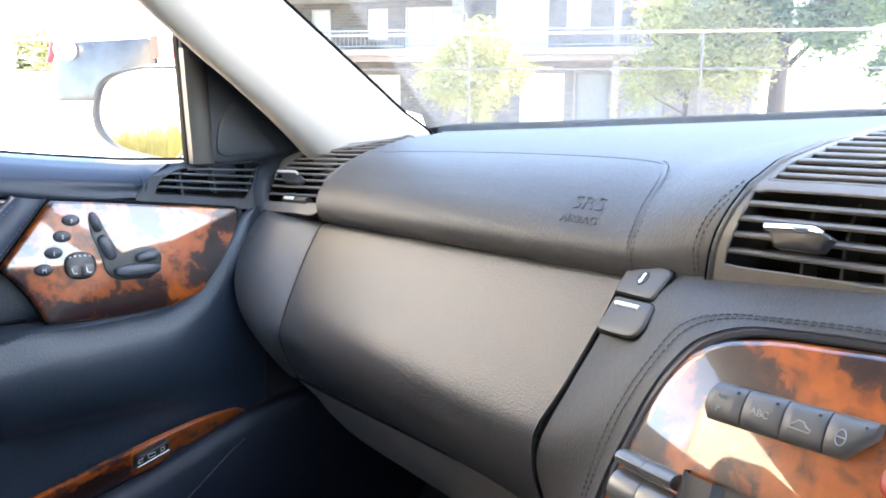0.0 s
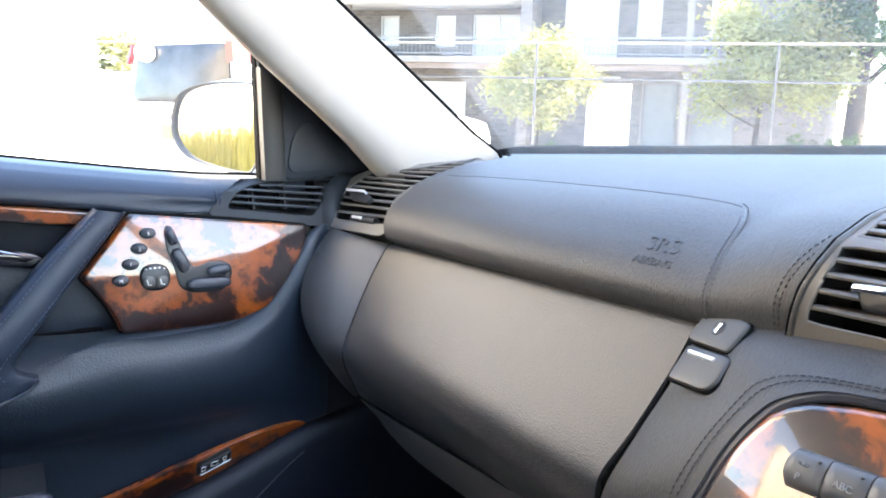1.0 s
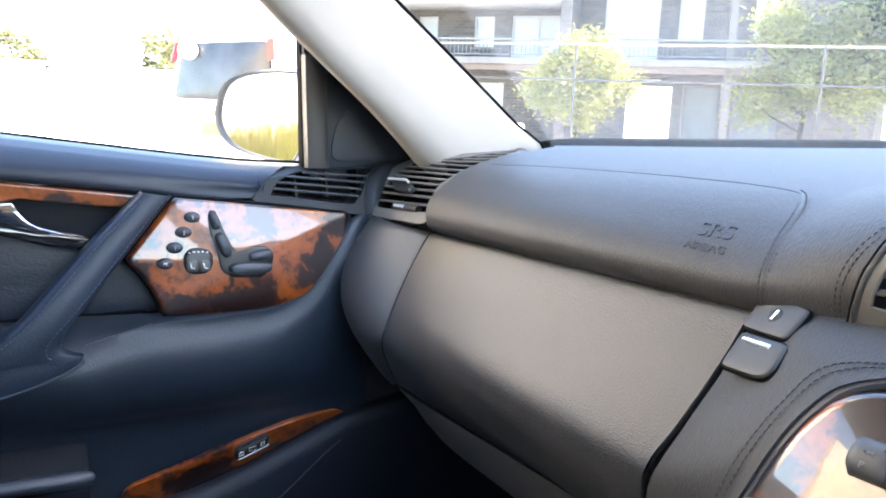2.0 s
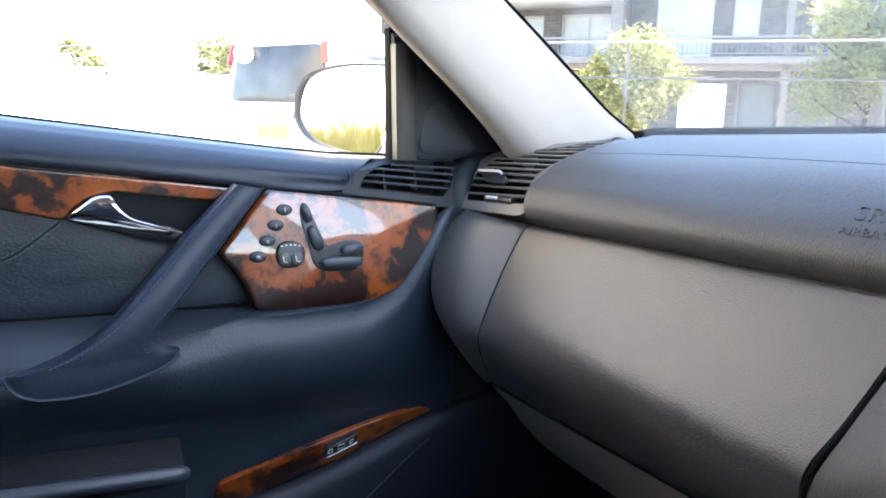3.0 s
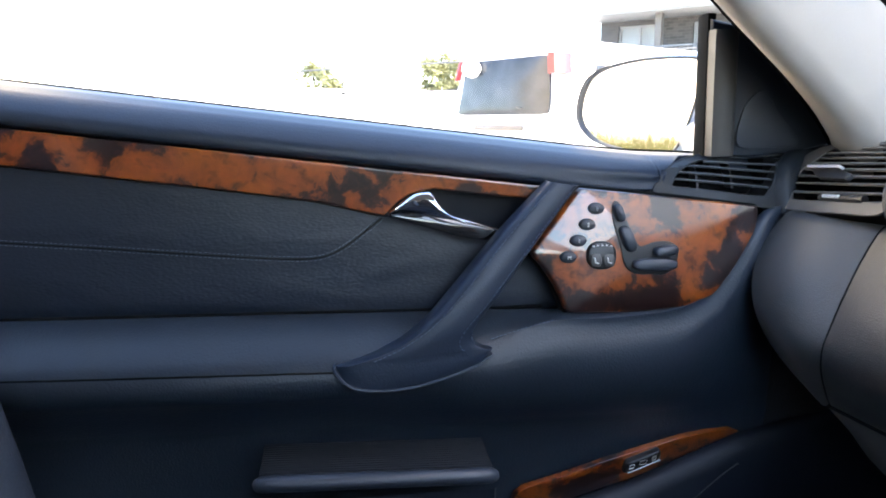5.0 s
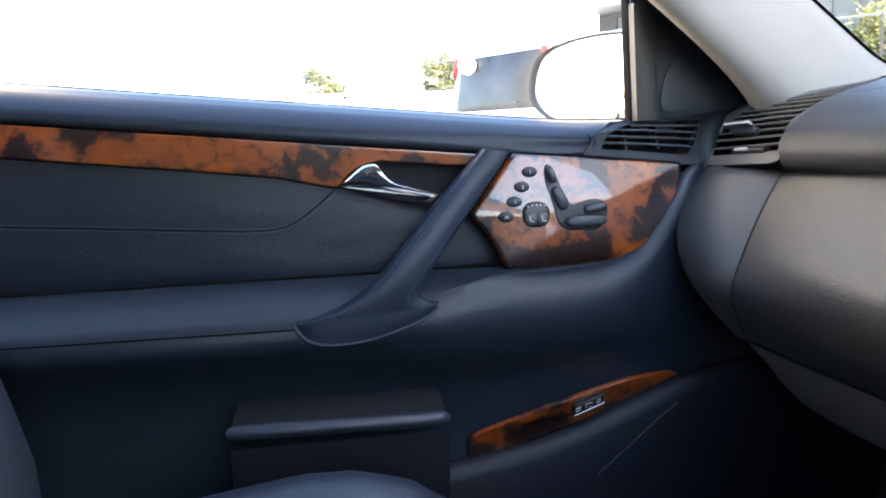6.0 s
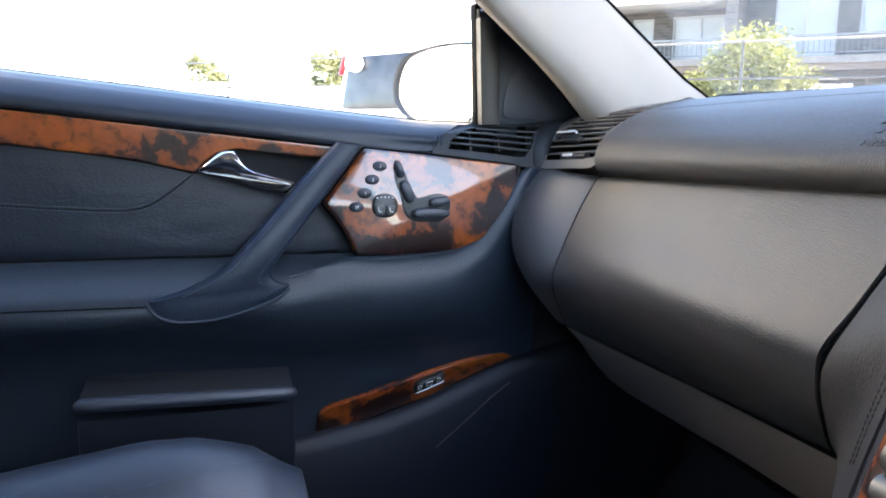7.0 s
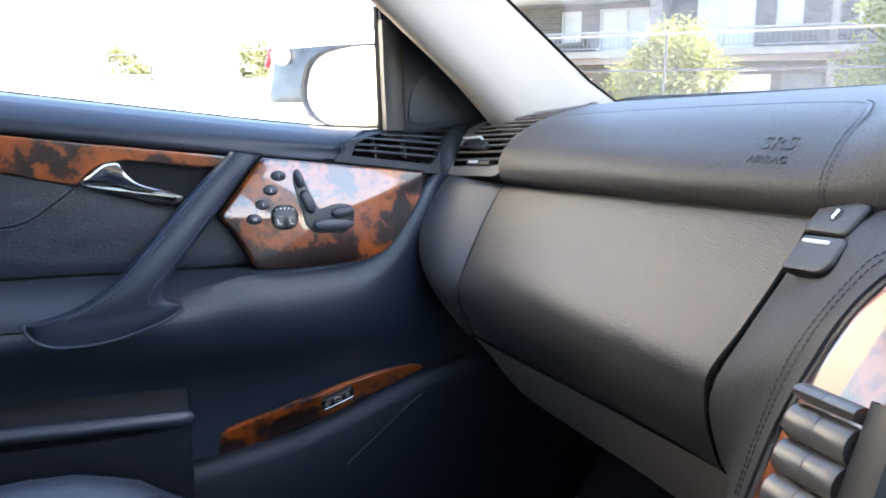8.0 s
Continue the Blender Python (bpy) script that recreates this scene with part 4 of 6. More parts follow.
    # stitched fascia between glovebox and centre panel, wrapping over the panel's top
    outer = ctrl_curve([gr[-1] + Vector((0.0045, 0.0005, 0)), gr[23] + Vector((0.0045, 0.0005, 0)), gr[19] + Vector((0.0045, 0.0005, 0)), gr[14] + Vector((0.0045, 0.0005, 0)), gr[9] + Vector((0.0045, 0.0005, 0)), gr[5] + Vector((0.0045, 0.0005, 0)), (-0.2635, 0.4005, 0.931), (-0.240, 0.4020, 0.9395), (-0.19, 0.4005, 0.9465), (-0.1, 0.3995, 0.957), (-0.05, 0.399, 0.9585), (0.05, 0.399, 0.9595), (0.2, 0.399, 0.96)], 4)
    inner = ctrl_curve([(x, 0.357 + 0.35 * (z - 0.908) + 3.0 * max(0.0, z - 0.885) ** 2, z) for x, z in ((-0.2195, 0.742), (-0.2195, 0.80), (-0.217, 0.84), (-0.2095, 0.873), (-0.2035, 0.893), (-0.1965, 0.9085), (-0.1870, 0.9210), (-0.168, 0.9305), (-0.14, 0.9350), (-0.1, 0.9385), (-0.05, 0.9395), (0.05, 0.9405), (0.2, 0.9415))], 4)

    def fas_pt(k, s):
        a, b = outer[k], inner[k]
        return a.lerp(b, s) + Vector((0, -0.0035 * math.sin(math.pi * s) ** 1.0 * (1.0 - 0.7 * math.exp(-((k - 24) / 5.0) ** 2)), 0))
    rows = [[p + Vector((0.001, 0.014, 0)) for p in outer]] + [[fas_pt(k, s) for k in range(len(outer))] for s in (0.0, 0.1, 0.25, 0.4, 0.55, 0.7, 0.82, 0.9, 0.96, 1.0)] + [[p + Vector((0.001, 0.004, -0.0005)) for p in inner], [p + Vector((0.002, 0.018, -0.001)) for p in inner]]
    add("fascia", loft(rows), DASH_HIDE, label="black leather surround of the centre panel")
    add("wood_border", tube([p + Vector((0.0022, 0.0035, -0.0022)) for p in inner], 0.0030, n=8), DOORPL, label="dark rolled border of the wood panel")
    for s in (0.80, 0.87):
        ob = stitches([fas_pt(k, s) + Vector((0, -0.0003, 0.0002)) for k in range(4, len(outer) - 1)], (0, -0.85, 0.5), DARK_THREAD, dash, gap=0.0038, long=0.0026, r=0.00033)
        ob.data.transform(inv)
    # lock plate and release button
    NF = Vector((-0.18, -0.75, 0.635))

    def plate(pts, n=48):
        """A four- or five-sided outline with softened corners."""
        p, out = [Vector(q) for q in pts], []
        for k in range(len(p)):
            a, b, c = p[k - 1], p[k], p[(k + 1) % len(p)]
            q, r = b + (a - b).normalized() * 0.0028, b + (c - b).normalized() * 0.0028
            out += [q, (q + r + b * 2) / 4, r]
        return even(out, n, True)
    SH = Vector((0.0022, -0.0004, 0.0))                   # the button sits a little inboard of the lock
    LK = plate([(-0.2632, 0.4074, 0.9410), (-0.2280, 0.3996, 0.9412), (-0.2317, 0.3868, 0.9258), (-0.2649, 0.3930, 0.9237)])
    lock = add("lock_plate", pillow(LK, NF, 0.0042, 0.0003, 0.0014), LOCKPL, label="charcoal glovebox lock plate")
    kc = Vector((-0.2468, 0.3975, 0.9338)) + NF * 0.0042
    e1v, e2v = Vector((1, 0, 0.28)).normalized(), NF.cross(Vector((1, 0, 0.28))).normalized()
    add("lock_barrel", pillow([kc + e1v * 0.0048 * math.cos(a) + e2v * 0.0048 * math.sin(a) for a in [k * math.pi / 10 for k in range(20)]], NF, 0.0008, -0.0006, 0.0006), PLAST_DARK, lock)
    add("keyway", tube([kc - e1v * 0.001 - e2v * 0.0030 + NF * 0.001, kc + e1v * 0.0014 + e2v * 0.0024 + NF * 0.001], 0.0011, n=8), CHROME, lock)
    BT = plate([Vector(q) + SH for q in [(-0.2635, 0.3912, 0.9219), (-0.2295, 0.3852, 0.9245), (-0.2288, 0.3755, 0.9130), (-0.2315, 0.3722, 0.9085), (-0.2366, 0.3717, 0.9066), (-0.2641, 0.3763, 0.9041)]])
    btn = add("release_button", pillow(BT, NF, 0.0042, 0.0004, 0.0016), LOCKPL, label="charcoal glovebox release button")
    add("silver_bar", tube([Vector(p) + SH + NF * 0.0044 for p in [(-0.2585, 0.3873, 0.9188), (-0.2385, 0.3838, 0.9203)]], 0.0014, n=8), SATIN, btn)
    for ring in (LK, BT):
        add("plate_gap", tube([p + NF * 0.0012 for p in ring] + [ring[0] + NF * 0.0012], 0.0013, n=6), GAP)
    # outlet at the dash's end
    prof = [(0.918, 0.379), (0.927, 0.383), (0.945, 0.395), (0.957, 0.404), (0.968, 0.415), (0.976, 0.426), (0.985, 0.447), (0.993, 0.475), (1.001, 0.515)]

    def va(x, z, d=0.0):
        return Vector((x, ip(z, prof) + d * 0.72, z - d * 0.69))
    FR = [(-0.789, 0.9204), (-0.8008, 0.928), (-0.8112, 0.9382), (-0.8195, 0.9509), (-0.8215, 0.9643), (-0.8205, 0.9744), (-0.8150, 0.9815), (-0.79, 0.9865), (-0.764, 0.9905), (-0.7196, 0.9980), (-0.692, 1.0035), (-0.672, 0.9985), (-0.667, 0.9875), (-0.664, 0.979), (-0.662, 0.9657), (-0.661, 0.9582), (-0.660, 0.9457), (-0.660, 0.9290), (-0.7072, 0.9245)]
    OP = [(-0.7814, 0.9288), (-0.7904, 0.9334), (-0.8005, 0.9434), (-0.8046, 0.952), (-0.8034, 0.9588), (-0.7997, 0.9651), (-0.7973, 0.9706), (-0.7958, 0.9763), (-0.7928, 0.9806), (-0.76, 0.9850), (-0.7293, 0.9905), (-0.7176, 0.9960), (-0.705, 0.9993), (-0.693, 1.0010), (-0.6810, 0.9954), (-0.6765, 0.9891), (-0.6745, 0.9846), (-0.6740, 0.9798), (-0.6750, 0.9752), (-0.6785, 0.9697), (-0.6820, 0.9644), (-0.6790, 0.958), (-0.6747, 0.9506), (-0.6709, 0.9441), (-0.6657, 0.9378), (-0.7223, 0.9329)]
    SL = [((-0.7933, 0.9364), (-0.6713, 0.9445)), ((-0.8015, 0.9448), (-0.6753, 0.9520)), ((-0.8050, 0.9518), (-0.6793, 0.9585)), ((-0.8024, 0.9588), (-0.6820, 0.9644)), ((-0.7997, 0.9648), (-0.6785, 0.9700)), ((-0.7973, 0.9703), (-0.6755, 0.9752)), ((-0.7950, 0.9752), (-0.6740, 0.9800)), ((-0.7900, 0.9799), (-0.6740, 0.9846)), ((-0.7500, 0.9850), (-0.6765, 0.9889)), ((-0.7270, 0.9890), (-0.6775, 0.9925)), ((-0.7190, 0.9926), (-0.6794, 0.9955)), ((-0.7135, 0.9965), (-0.6824, 0.9985))]
    unit = grille(add, "side_vent", FR, [(OP, SL)], va, "charcoal air vent with horizontal slats", 0.0013, 0.011)
    A, B, C, D, E = (va(x, z, -0.002) for x, z in ((-0.7820, 0.9568), (-0.7380, 0.9590), (-0.7200, 0.9555), (-0.7220, 0.9505), (-0.7640, 0.9495)))
    add("vent_tab", pillow(even([A, B, C, D, E], 30, True), (0, -0.75, 0.5), 0.003, 0.0006, 0.001), PLAST_DARK, unit)
    add("tab_edge", tube([A + Vector((0, -0.0055, 0.0040)), B + Vector((0, -0.0055, 0.0040)), C.lerp(B, 0.6) + Vector((0, -0.005, 0.0036))], 0.0015, n=8), SATIN, unit)
    W1, W2 = va(-0.7450, 0.9350, 0.001), va(-0.6880, 0.9380, 0.001)
    add("thumb_wheel", tube([W1, W2], 0.0042, n=16), PLAST_DARK, unit)
    add("wheel_mark", tube([W1.lerp(W2, 0.12) + Vector((0, -0.0035, 0.002)), W1.lerp(W2, 0.5) + Vector((0, -0.0035, 0.002))], 0.0018, n=8), SATIN, unit)
    # centre outlets
    prof2 = [(p[2], p[1] - 0.003) for p in PAD_C[1:11]]

    def vc(x, z, d=0.0):
        return Vector((x, ip(z, prof2) + d * 0.95, z - d * 0.3))
    FR = [(-0.2080, 0.9412), (-0.2065, 0.948), (-0.2045, 0.958), (-0.2015, 0.970), (-0.197, 0.982), (-0.193, 0.994), (-0.1895, 1.006), (-0.1890, 1.0155), (-0.1925, 1.0200), (-0.196, 1.0255), (-0.10, 1.0290), (0.22, 1.0290), (0.22, 0.9580), (0.03, 0.9545), (-0.1175, 0.9468), (-0.1383, 0.9455), (-0.1744, 0.9432)]
    O1 = [(-0.1976, 0.9528), (-0.1962, 0.9600), (-0.1940, 0.9700), (-0.1912, 0.9790), (-0.1892, 0.9865), (-0.1880, 0.9918), (-0.1584, 0.9930), (-0.1266, 0.9937), (0.10, 0.995), (0.10, 0.962), (0.0, 0.9590), (-0.1175, 0.9552), (-0.1603, 0.9537)]
    S1 = [((-0.1900, 0.9852), (0.10, 0.9915)), ((-0.1922, 0.9777), (0.10, 0.9855)), ((-0.1942, 0.9695), (0.10, 0.9780)), ((-0.1964, 0.9607), (0.10, 0.9700))]
    O2 = [(-0.1855, 0.9967), (-0.1862, 0.9994), (-0.1830, 1.003), (-0.1815, 1.0065), (-0.1812, 1.0091), (-0.1815, 1.0119), (-0.1818, 1.0146), (-0.1845, 1.0170), (-0.1868, 1.0187), (-0.1877, 1.0203), (-0.14, 1.0230), (0.10, 1.0235), (0.10, 1.0015), (-0.1303, 0.9977), (-0.1563, 0.9971)]
    S2 = [((-0.1862, 0.9992), (0.10, 1.0040)), ((-0.1830, 1.0027), (0.10, 1.0065)), ((-0.1815, 1.0062), (0.10, 1.0090)), ((-0.1812, 1.0090), (0.10, 1.0112)), ((-0.1818, 1.0117), (0.10, 1.0135)), ((-0.1820, 1.0143), (0.10, 1.0155)), ((-0.1845, 1.0166), (0.10, 1.0175)), ((-0.1860, 1.0184), (0.10, 1.0192)), ((-0.186, 1.0202), (0.10, 1.0208))]
    def curve2(pts):
        return [(p.x, p.y) for p in curve_pts([(u, v, 0) for u, v in pts], 40)]
    cu = grille(add, "centre_vent", FR, [(O1, S1), (O2, S2)], vc, "charcoal centre air vents with two banks of slats", 0.0013, 0.015)
    add("vent_seam", tube([vc(x - 0.0012, z, -0.0004) for x, z in curve2(FR[:10])], 0.0006, n=8), GAP, cu)
    add("bezel_roll", tube([vc(x + 0.0014, z, 0.0002) for x, z in curve2(FR[:10])], 0.0016, n=8), LOCKPL, cu)
    for x in (-0.165, -0.145, -0.125, -0.105, -0.085, -0.06, -0.03):
        add("vane", loft([[vc(x + dx, z, d) for dx, d in ((-0.0008, 0.018), (0.0008, 0.018), (0.0008, 0.032), (-0.0008, 0.032))] for z in (0.955, 0.965, 0.975, 0.985, 0.993)], True, True), PLAST_DARK, cu)
    A, B, C, D, E = (vc(x, z, -0.006) for x, z in ((-0.1710, 0.9748), (-0.1459, 0.9760), (-0.1378, 0.9728), (-0.1421, 0.9658), (-0.1648, 0.9645)))
    add("vent_tab", pillow(even([A, B, C, D, E], 40, True), (0, -0.95, 0.3), 0.004, 0.0005, 0.002), PLAST_DARK, cu)
    add("tab_edge", tube([A + Vector((0.001, -0.004, 0.0)), A.lerp(B, 0.5) + Vector((0, -0.0045, 0.0003)), B + Vector((0, -0.004, 0.0)), B.lerp(C, 0.35) + Vector((0, -0.003, 0.0))], 0.0021, n=10, taper=[0.9, 1, 1, 0.6]), CHROME, cu)
    return dash


dashboard()


# ---- centre console ----
def console():
    con = thing("centre_console", "burr walnut centre console with dark keys and a rotary knob", "console", (-0.1, 0.35, 0.7))
    inv = Matrix.Translation((0.1, -0.35, -0.7))

    def add(name, bm, material, parent=None, label="", smooth=True):
        bm.transform(inv)
        return part(name, bm, material, parent or con, label, smooth)

    def cp(x, z, d=0.0):
        return Vector((x, 0.360 + 0.35 * (z - 0.908) + 3.0 * max(0.0, z - 0.885) ** 2 - d * 0.94, z + d * 0.33))
    W = [(0.15, 0.936), (0.0, 0.9365), (-0.101, 0.9335), (-0.150, 0.9285), (-0.178, 0.9220), (-0.190, 0.9120), (-0.199, 0.895), (-0.206, 0.873), (-0.2135, 0.84), (-0.2165, 0.80), (-0.2165, 0.745), (-0.20, 0.735), (0.15, 0.735)]
    wood = add("wood_panel", pillow(even([cp(x, z, -0.002) for x, z in W], 110, True), (0, -0.94, 0.33), 0.006, 0.004, 0.005), WOOD, label="glossy burr walnut console panel")
    add("panel_gap", pillow(even([cp(x - 0.003, z + 0.002, -0.008) for x, z in W], 80, True), (0, -0.94, 0.33), 0.004, 0, 0.001), GAP)
    # row of keys
    for k in range(4):
        x0, x1 = -0.1665 + k * 0.0183, -0.1665 + (k + 1) * 0.0183 - 0.0006
        rise = lambda x: (x + 0.1665) * 0.055
        rows = []
        for i in range(9):
            x = lerp(x0, x1, i / 8)
            zt = 0.9055 + rise(x) - (0.003 if k == 0 and i == 0 else 0)
            zb = 0.8890 + rise(x) + (max(0, i - 3) / 5 * 0.011 if k == 3 else 0) + (0.003 if k == 0 and i == 0 else 0)
            e = 0.85 if i in (0, 8) else 1.0
            rows.append([cp(x, lerp(zb, zt, 0.5 + 0.5 * math.cos(a)), 0.004 + 0.0085 * e * math.sin(a) ** 0.45) for a in [j * math.pi / 12 for j in range(13)]])
        key = add("key", loft(rows, False, True), KEYCAP, wood, "dark grey push key")
        xm, zm = (x0 + x1) / 2, 0.897 + rise((x0 + x1) / 2)
        tm = Matrix(((1, 0, 0, 0), (0, 0.33, -0.94, 0), (0, 0.94, 0.33, 0), (0, 0, 0, 1)))
        if k == 0:
            text("letters", "OFF", 0.0028, INK_DIM, Matrix.Translation(cp(xm, zm + 0.0022, 0.0128)) @ tm, key, inv)
            text("letters", "P", 0.0042, INK_DIM, Matrix.Translation(cp(xm - 0.001, zm - 0.0035, 0.0128)) @ tm, key, inv)
        elif k == 1:
            text("letters", "ABC", 0.0044, INK_DIM, Matrix.Translation(cp(xm, zm - 0.001, 0.0128)) @ tm, key, inv)
        elif k == 2:
            g = bmesh.new()
            tube([cp(xm + a, zm + b, 0.0130) for a, b in ((-0.0042, -0.0016), (-0.0042, -0.0002), (-0.0026, 0.0004), (-0.0014, 0.0019), (0.0010, 0.0019), (0.0024, 0.0004), (0.0042, -0.0002), (0.0042, -0.0016), (-0.0042, -0.0016))], 0.0003, g, 5)
            add("car_mark", g, INK_DIM, key)
        else:
            g = bmesh.new()
            tube([cp(xm - 0.002 + 0.0020 * math.cos(a), zm + 0.0030 * math.sin(a), 0.0130) for a in [i * math.pi / 6 for i in range(13)]], 0.0003, g, 5)
            tube([cp(xm - 0.0036, zm, 0.0130), cp(xm - 0.0004, zm, 0.0130)], 0.0003, g, 5)
            add("ring_mark", g, INK_DIM, key)
        add("indicator", pillow([cp(x1 - 0.003 + 0.0006 * math.cos(a), zm + 0.0062 + 0.0006 * math.sin(a), 0.0118) for a in [i * math.pi / 4 for i in range(8)]], (0, -0.94, 0.33), 0.001, 0.0002, 0.0002), PLAST_DARK, key)
    haz = [cp(-0.0790 + 0.010 * math.cos(a), 0.8915 + 0.0085 * math.sin(a), 0.005) for a in [i * math.pi / 12 for i in range(24)]]
    add("hazard_key", pillow(haz, (0, -0.94, 0.33), 0.005, 0.001, 0.002), mat("dark_red_plastic", (0.22, 0.018, 0.012), 0.35), wood, "dark red hazard key")
    # radio keys: five rows of two rounded keys
    for r, (z, h) in enumerate(((0.8575, 0.0080), (0.8440, 0.0170), (0.8275, 0.0170), (0.8110, 0.0170), (0.7945, 0.0170))):
        sh = 0.0012 * r
        for x0, x1 in ((-0.2060 + sh * 0.6, -0.1895 + sh * 0.6), (-0.1891 + sh * 0.6, -0.1720 + sh * 0.6)):
            rows = []
            for i in range(7):
                x = lerp(x0, x1, i / 6)
                e = 0.965 if i in (0, 6) else 1.0
                rows.append([cp(x, z + h * 0.5 * e * math.cos(a), 0.004 + 0.0085 * e * math.sin(a)) for a in [j * math.pi / 8 for j in range(9)]])
            add("radio_key", loft(rows, False, True), SILVERKEY, wood, "rounded pewter radio key")
    # dark display frame beside the keys
    add("display_frame", loft([[cp(x, z, d) for z in (0.865, 0.83, 0.79, 0.755, 0.735)] for x, d in ((-0.168, 0.002), (-0.168, 0.010), (-0.163, 0.014), (-0.150, 0.014), (-0.147, 0.010), (0.05, 0.010), (0.05, 0.002))]), PLAST_DARK, wood, "black display frame")
    add("control_plate", pillow(even([cp(x, z, 0.004) for x, z in ((-0.211, 0.7845), (-0.166, 0.7825), (-0.166, 0.737), (-0.213, 0.737))], 40, True), (0, -0.94, 0.33), 0.003, 0, 0.0015), PLAST_GREY, wood, "grey control plate")
    kn = [cp(-0.190, 0.7665, d) for d in (0.005, 0.016, 0.020, 0.0215)]
    rows = [[c + Vector((r * math.cos(a), 0.35 * r * math.sin(a) * 0.9, r * math.sin(a) * 0.94)) for a in [i * math.pi / 16 for i in range(32)]] for c, r in zip(kn, (0.0135, 0.013, 0.012, 0.009))]
    add("rotary_knob", loft(rows, True, True), PLAST_DARK, wood, "black knob with chrome ring")
    add("knob_ring", loft([[c + Vector((r * math.cos(a), 0.32 * r * math.sin(a), r * math.sin(a) * 0.94)) for a in [i * math.pi / 16 for i in range(32)]] for c, r in ((kn[1], 0.0133), (kn[2], 0.0138), (kn[3], 0.0125), (kn[3], 0.0105))], True), CHROME, wood)
    # tunnel below
    add("tunnel", loft([[Vector((x, y, z)) for x, z in ((-0.235, 0.25), (-0.225, 0.60), (-0.20, 0.62), (-0.15, 0.64), (0.07, 0.64), (0.12, 0.62), (0.145, 0.60), (0.155, 0.25))] for y in (-0.9, -0.3, 0.1, 0.27)] + [[Vector((x, 0.60, z)) for x, z in ((-0.235, 0.25), (-0.225, 0.60), (-0.21, 0.74), (-0.15, 0.78), (0.07, 0.78), (0.13, 0.74), (0.145, 0.60), (0.155, 0.25))]]), PLAST_DARK, label="dark console tunnel")
    return con


console()


# ---- car body ----
def car_body():
    car = thing("coupe", "silver coupe cabin with pale grey pillar trim and headliner", "car", (0, 0, 0.3))
    inv = Matrix.Translation((0, 0, -0.3))

    def add(name, bm, material, parent=None, label="", smooth=True):
        bm.transform(inv)
        return part(name, bm, material, parent or car, label, smooth)

    CX = -0.03                                            # middle of the car

    def other(p):
        return Vector((2 * CX - p.x, p.y, p.z))
    # windscreen pillar trim: door-side edge, crown, screen-side edge
    e_l = curve_pts([(-0.811, 0.440, 0.983), (-0.795, 0.424, 0.993), (-0.777, 0.389, 1.022), (-0.764, 0.345, 1.057), (-0.755, 0.292, 1.098), (-0.741, 0.240, 1.139), (-0.700, 0.150, 1.212), (-0.655, 0.060, 1.287), (-0.620, -0.030, 1.345)], 34)
    e_r = curve_pts([(-0.772, 0.604, 0.990), (-0.765, 0.589, 1.006), (-0.766, 0.555, 1.027), (-0.757, 0.503, 1.063), (-0.741, 0.430, 1.112), (-0.730, 0.374, 1.150), (-0.697, 0.250, 1.232), (-0.655, 0.135, 1.303), (-0.612, 0.050, 1.345)], 34)
    for mirror in (False, True):
        rows = []
        for a, b in zip(e_l, e_r):
            c = (a + b) / 2
            o = (Vector((0.35, -0.4, 0.0)) - c).normalized()
            w = b - a
            q = [a - o * 0.02, a, a + w * 0.04 + o * 0.012, a + w * 0.12 + o * 0.025, a + w * 0.22 + o * 0.036, a + w * 0.34 + o * 0.042, a + w * 0.48 + o * 0.040, a + w * 0.7 + o * 0.024, a + w * 0.9 + o * 0.007, b, b - o * 0.003]
            rows.append([other(p) if mirror else p for p in q])
        add("windscreen_pillar", loft(rows), FABRIC, label="pale grey moulded windscreen pillar trim")
        rows = [[other(p) if mirror else p for p in (b + Vector((-0.004, 0.001, -0.001)), b + Vector((0.001, 0.004, 0.002)), b + Vector((-0.004, 0.009, 0.001)), b + Vector((-0.05, 0.015, -0.01)))] for b in e_r]
        add("screen_seal", loft(rows), GAP)
        rows = [[other(p) if mirror else p for p in (a + Vector((0.0, 0.002, 0.001)), a + Vector((-0.004, -0.001, -0.002)), a + Vector((-0.070, 0.075, -0.004)))] for a in e_l]
        add("door_seal", loft(rows), GAP)
        rows = [[other(p) if mirror else p for p in (a + Vector((-0.042, 0.055, 0.010)), a.lerp(b, 0.5) + Vector((-0.075, 0.015, 0.004)), b + Vector((-0.06, 0.010, -0.012)))] for a, b in zip(e_l, e_r)]
        add("outer_pillar", loft(rows), PAINT)
    # windscreen
    rows = []
    for i in range(13):
        s = i / 12
        x0 = lerp(-0.775, 2 * CX + 0.775, s)
        lowp = Vector((x0, 0.625 + 0.32 * math.sin(math.pi * s) ** 0.8, 0.992 + 0.030 * math.sin(math.pi * s)))
        topp = Vector((lerp(-0.60, 2 * CX + 0.60, s), 0.085 + 0.06 * math.sin(math.pi * s), 1.345 + 0.02 * math.sin(math.pi * s)))
        rows.append([lowp.lerp(topp, k / 8) + Vector((0, 0.02, 0.03)) * math.sin(math.pi * k / 8) for k in range(9)])
    ob = add("windscreen", loft(rows), SCREEN, label="dusty clear windscreen")
    ob.visible_shadow = False
    # roof with headliner, rear shelf, right side, bulkheads and floor
    rows = []
    for i in range(9):
        y = lerp(0.10, -1.45, i / 8)
        w = ip(y, [(-1.45, 0.50), (-0.8, 0.585), (0.10, 0.59)])
        rows.append([Vector((CX + w * math.sin(a), y + (0.05 * math.cos(a) if i == 0 else 0), 1.335 + 0.035 * math.cos(a) - (0.06 if i == 8 else 0))) for a in [lerp(-math.pi / 2, math.pi / 2, k / 10) for k in range(11)]])
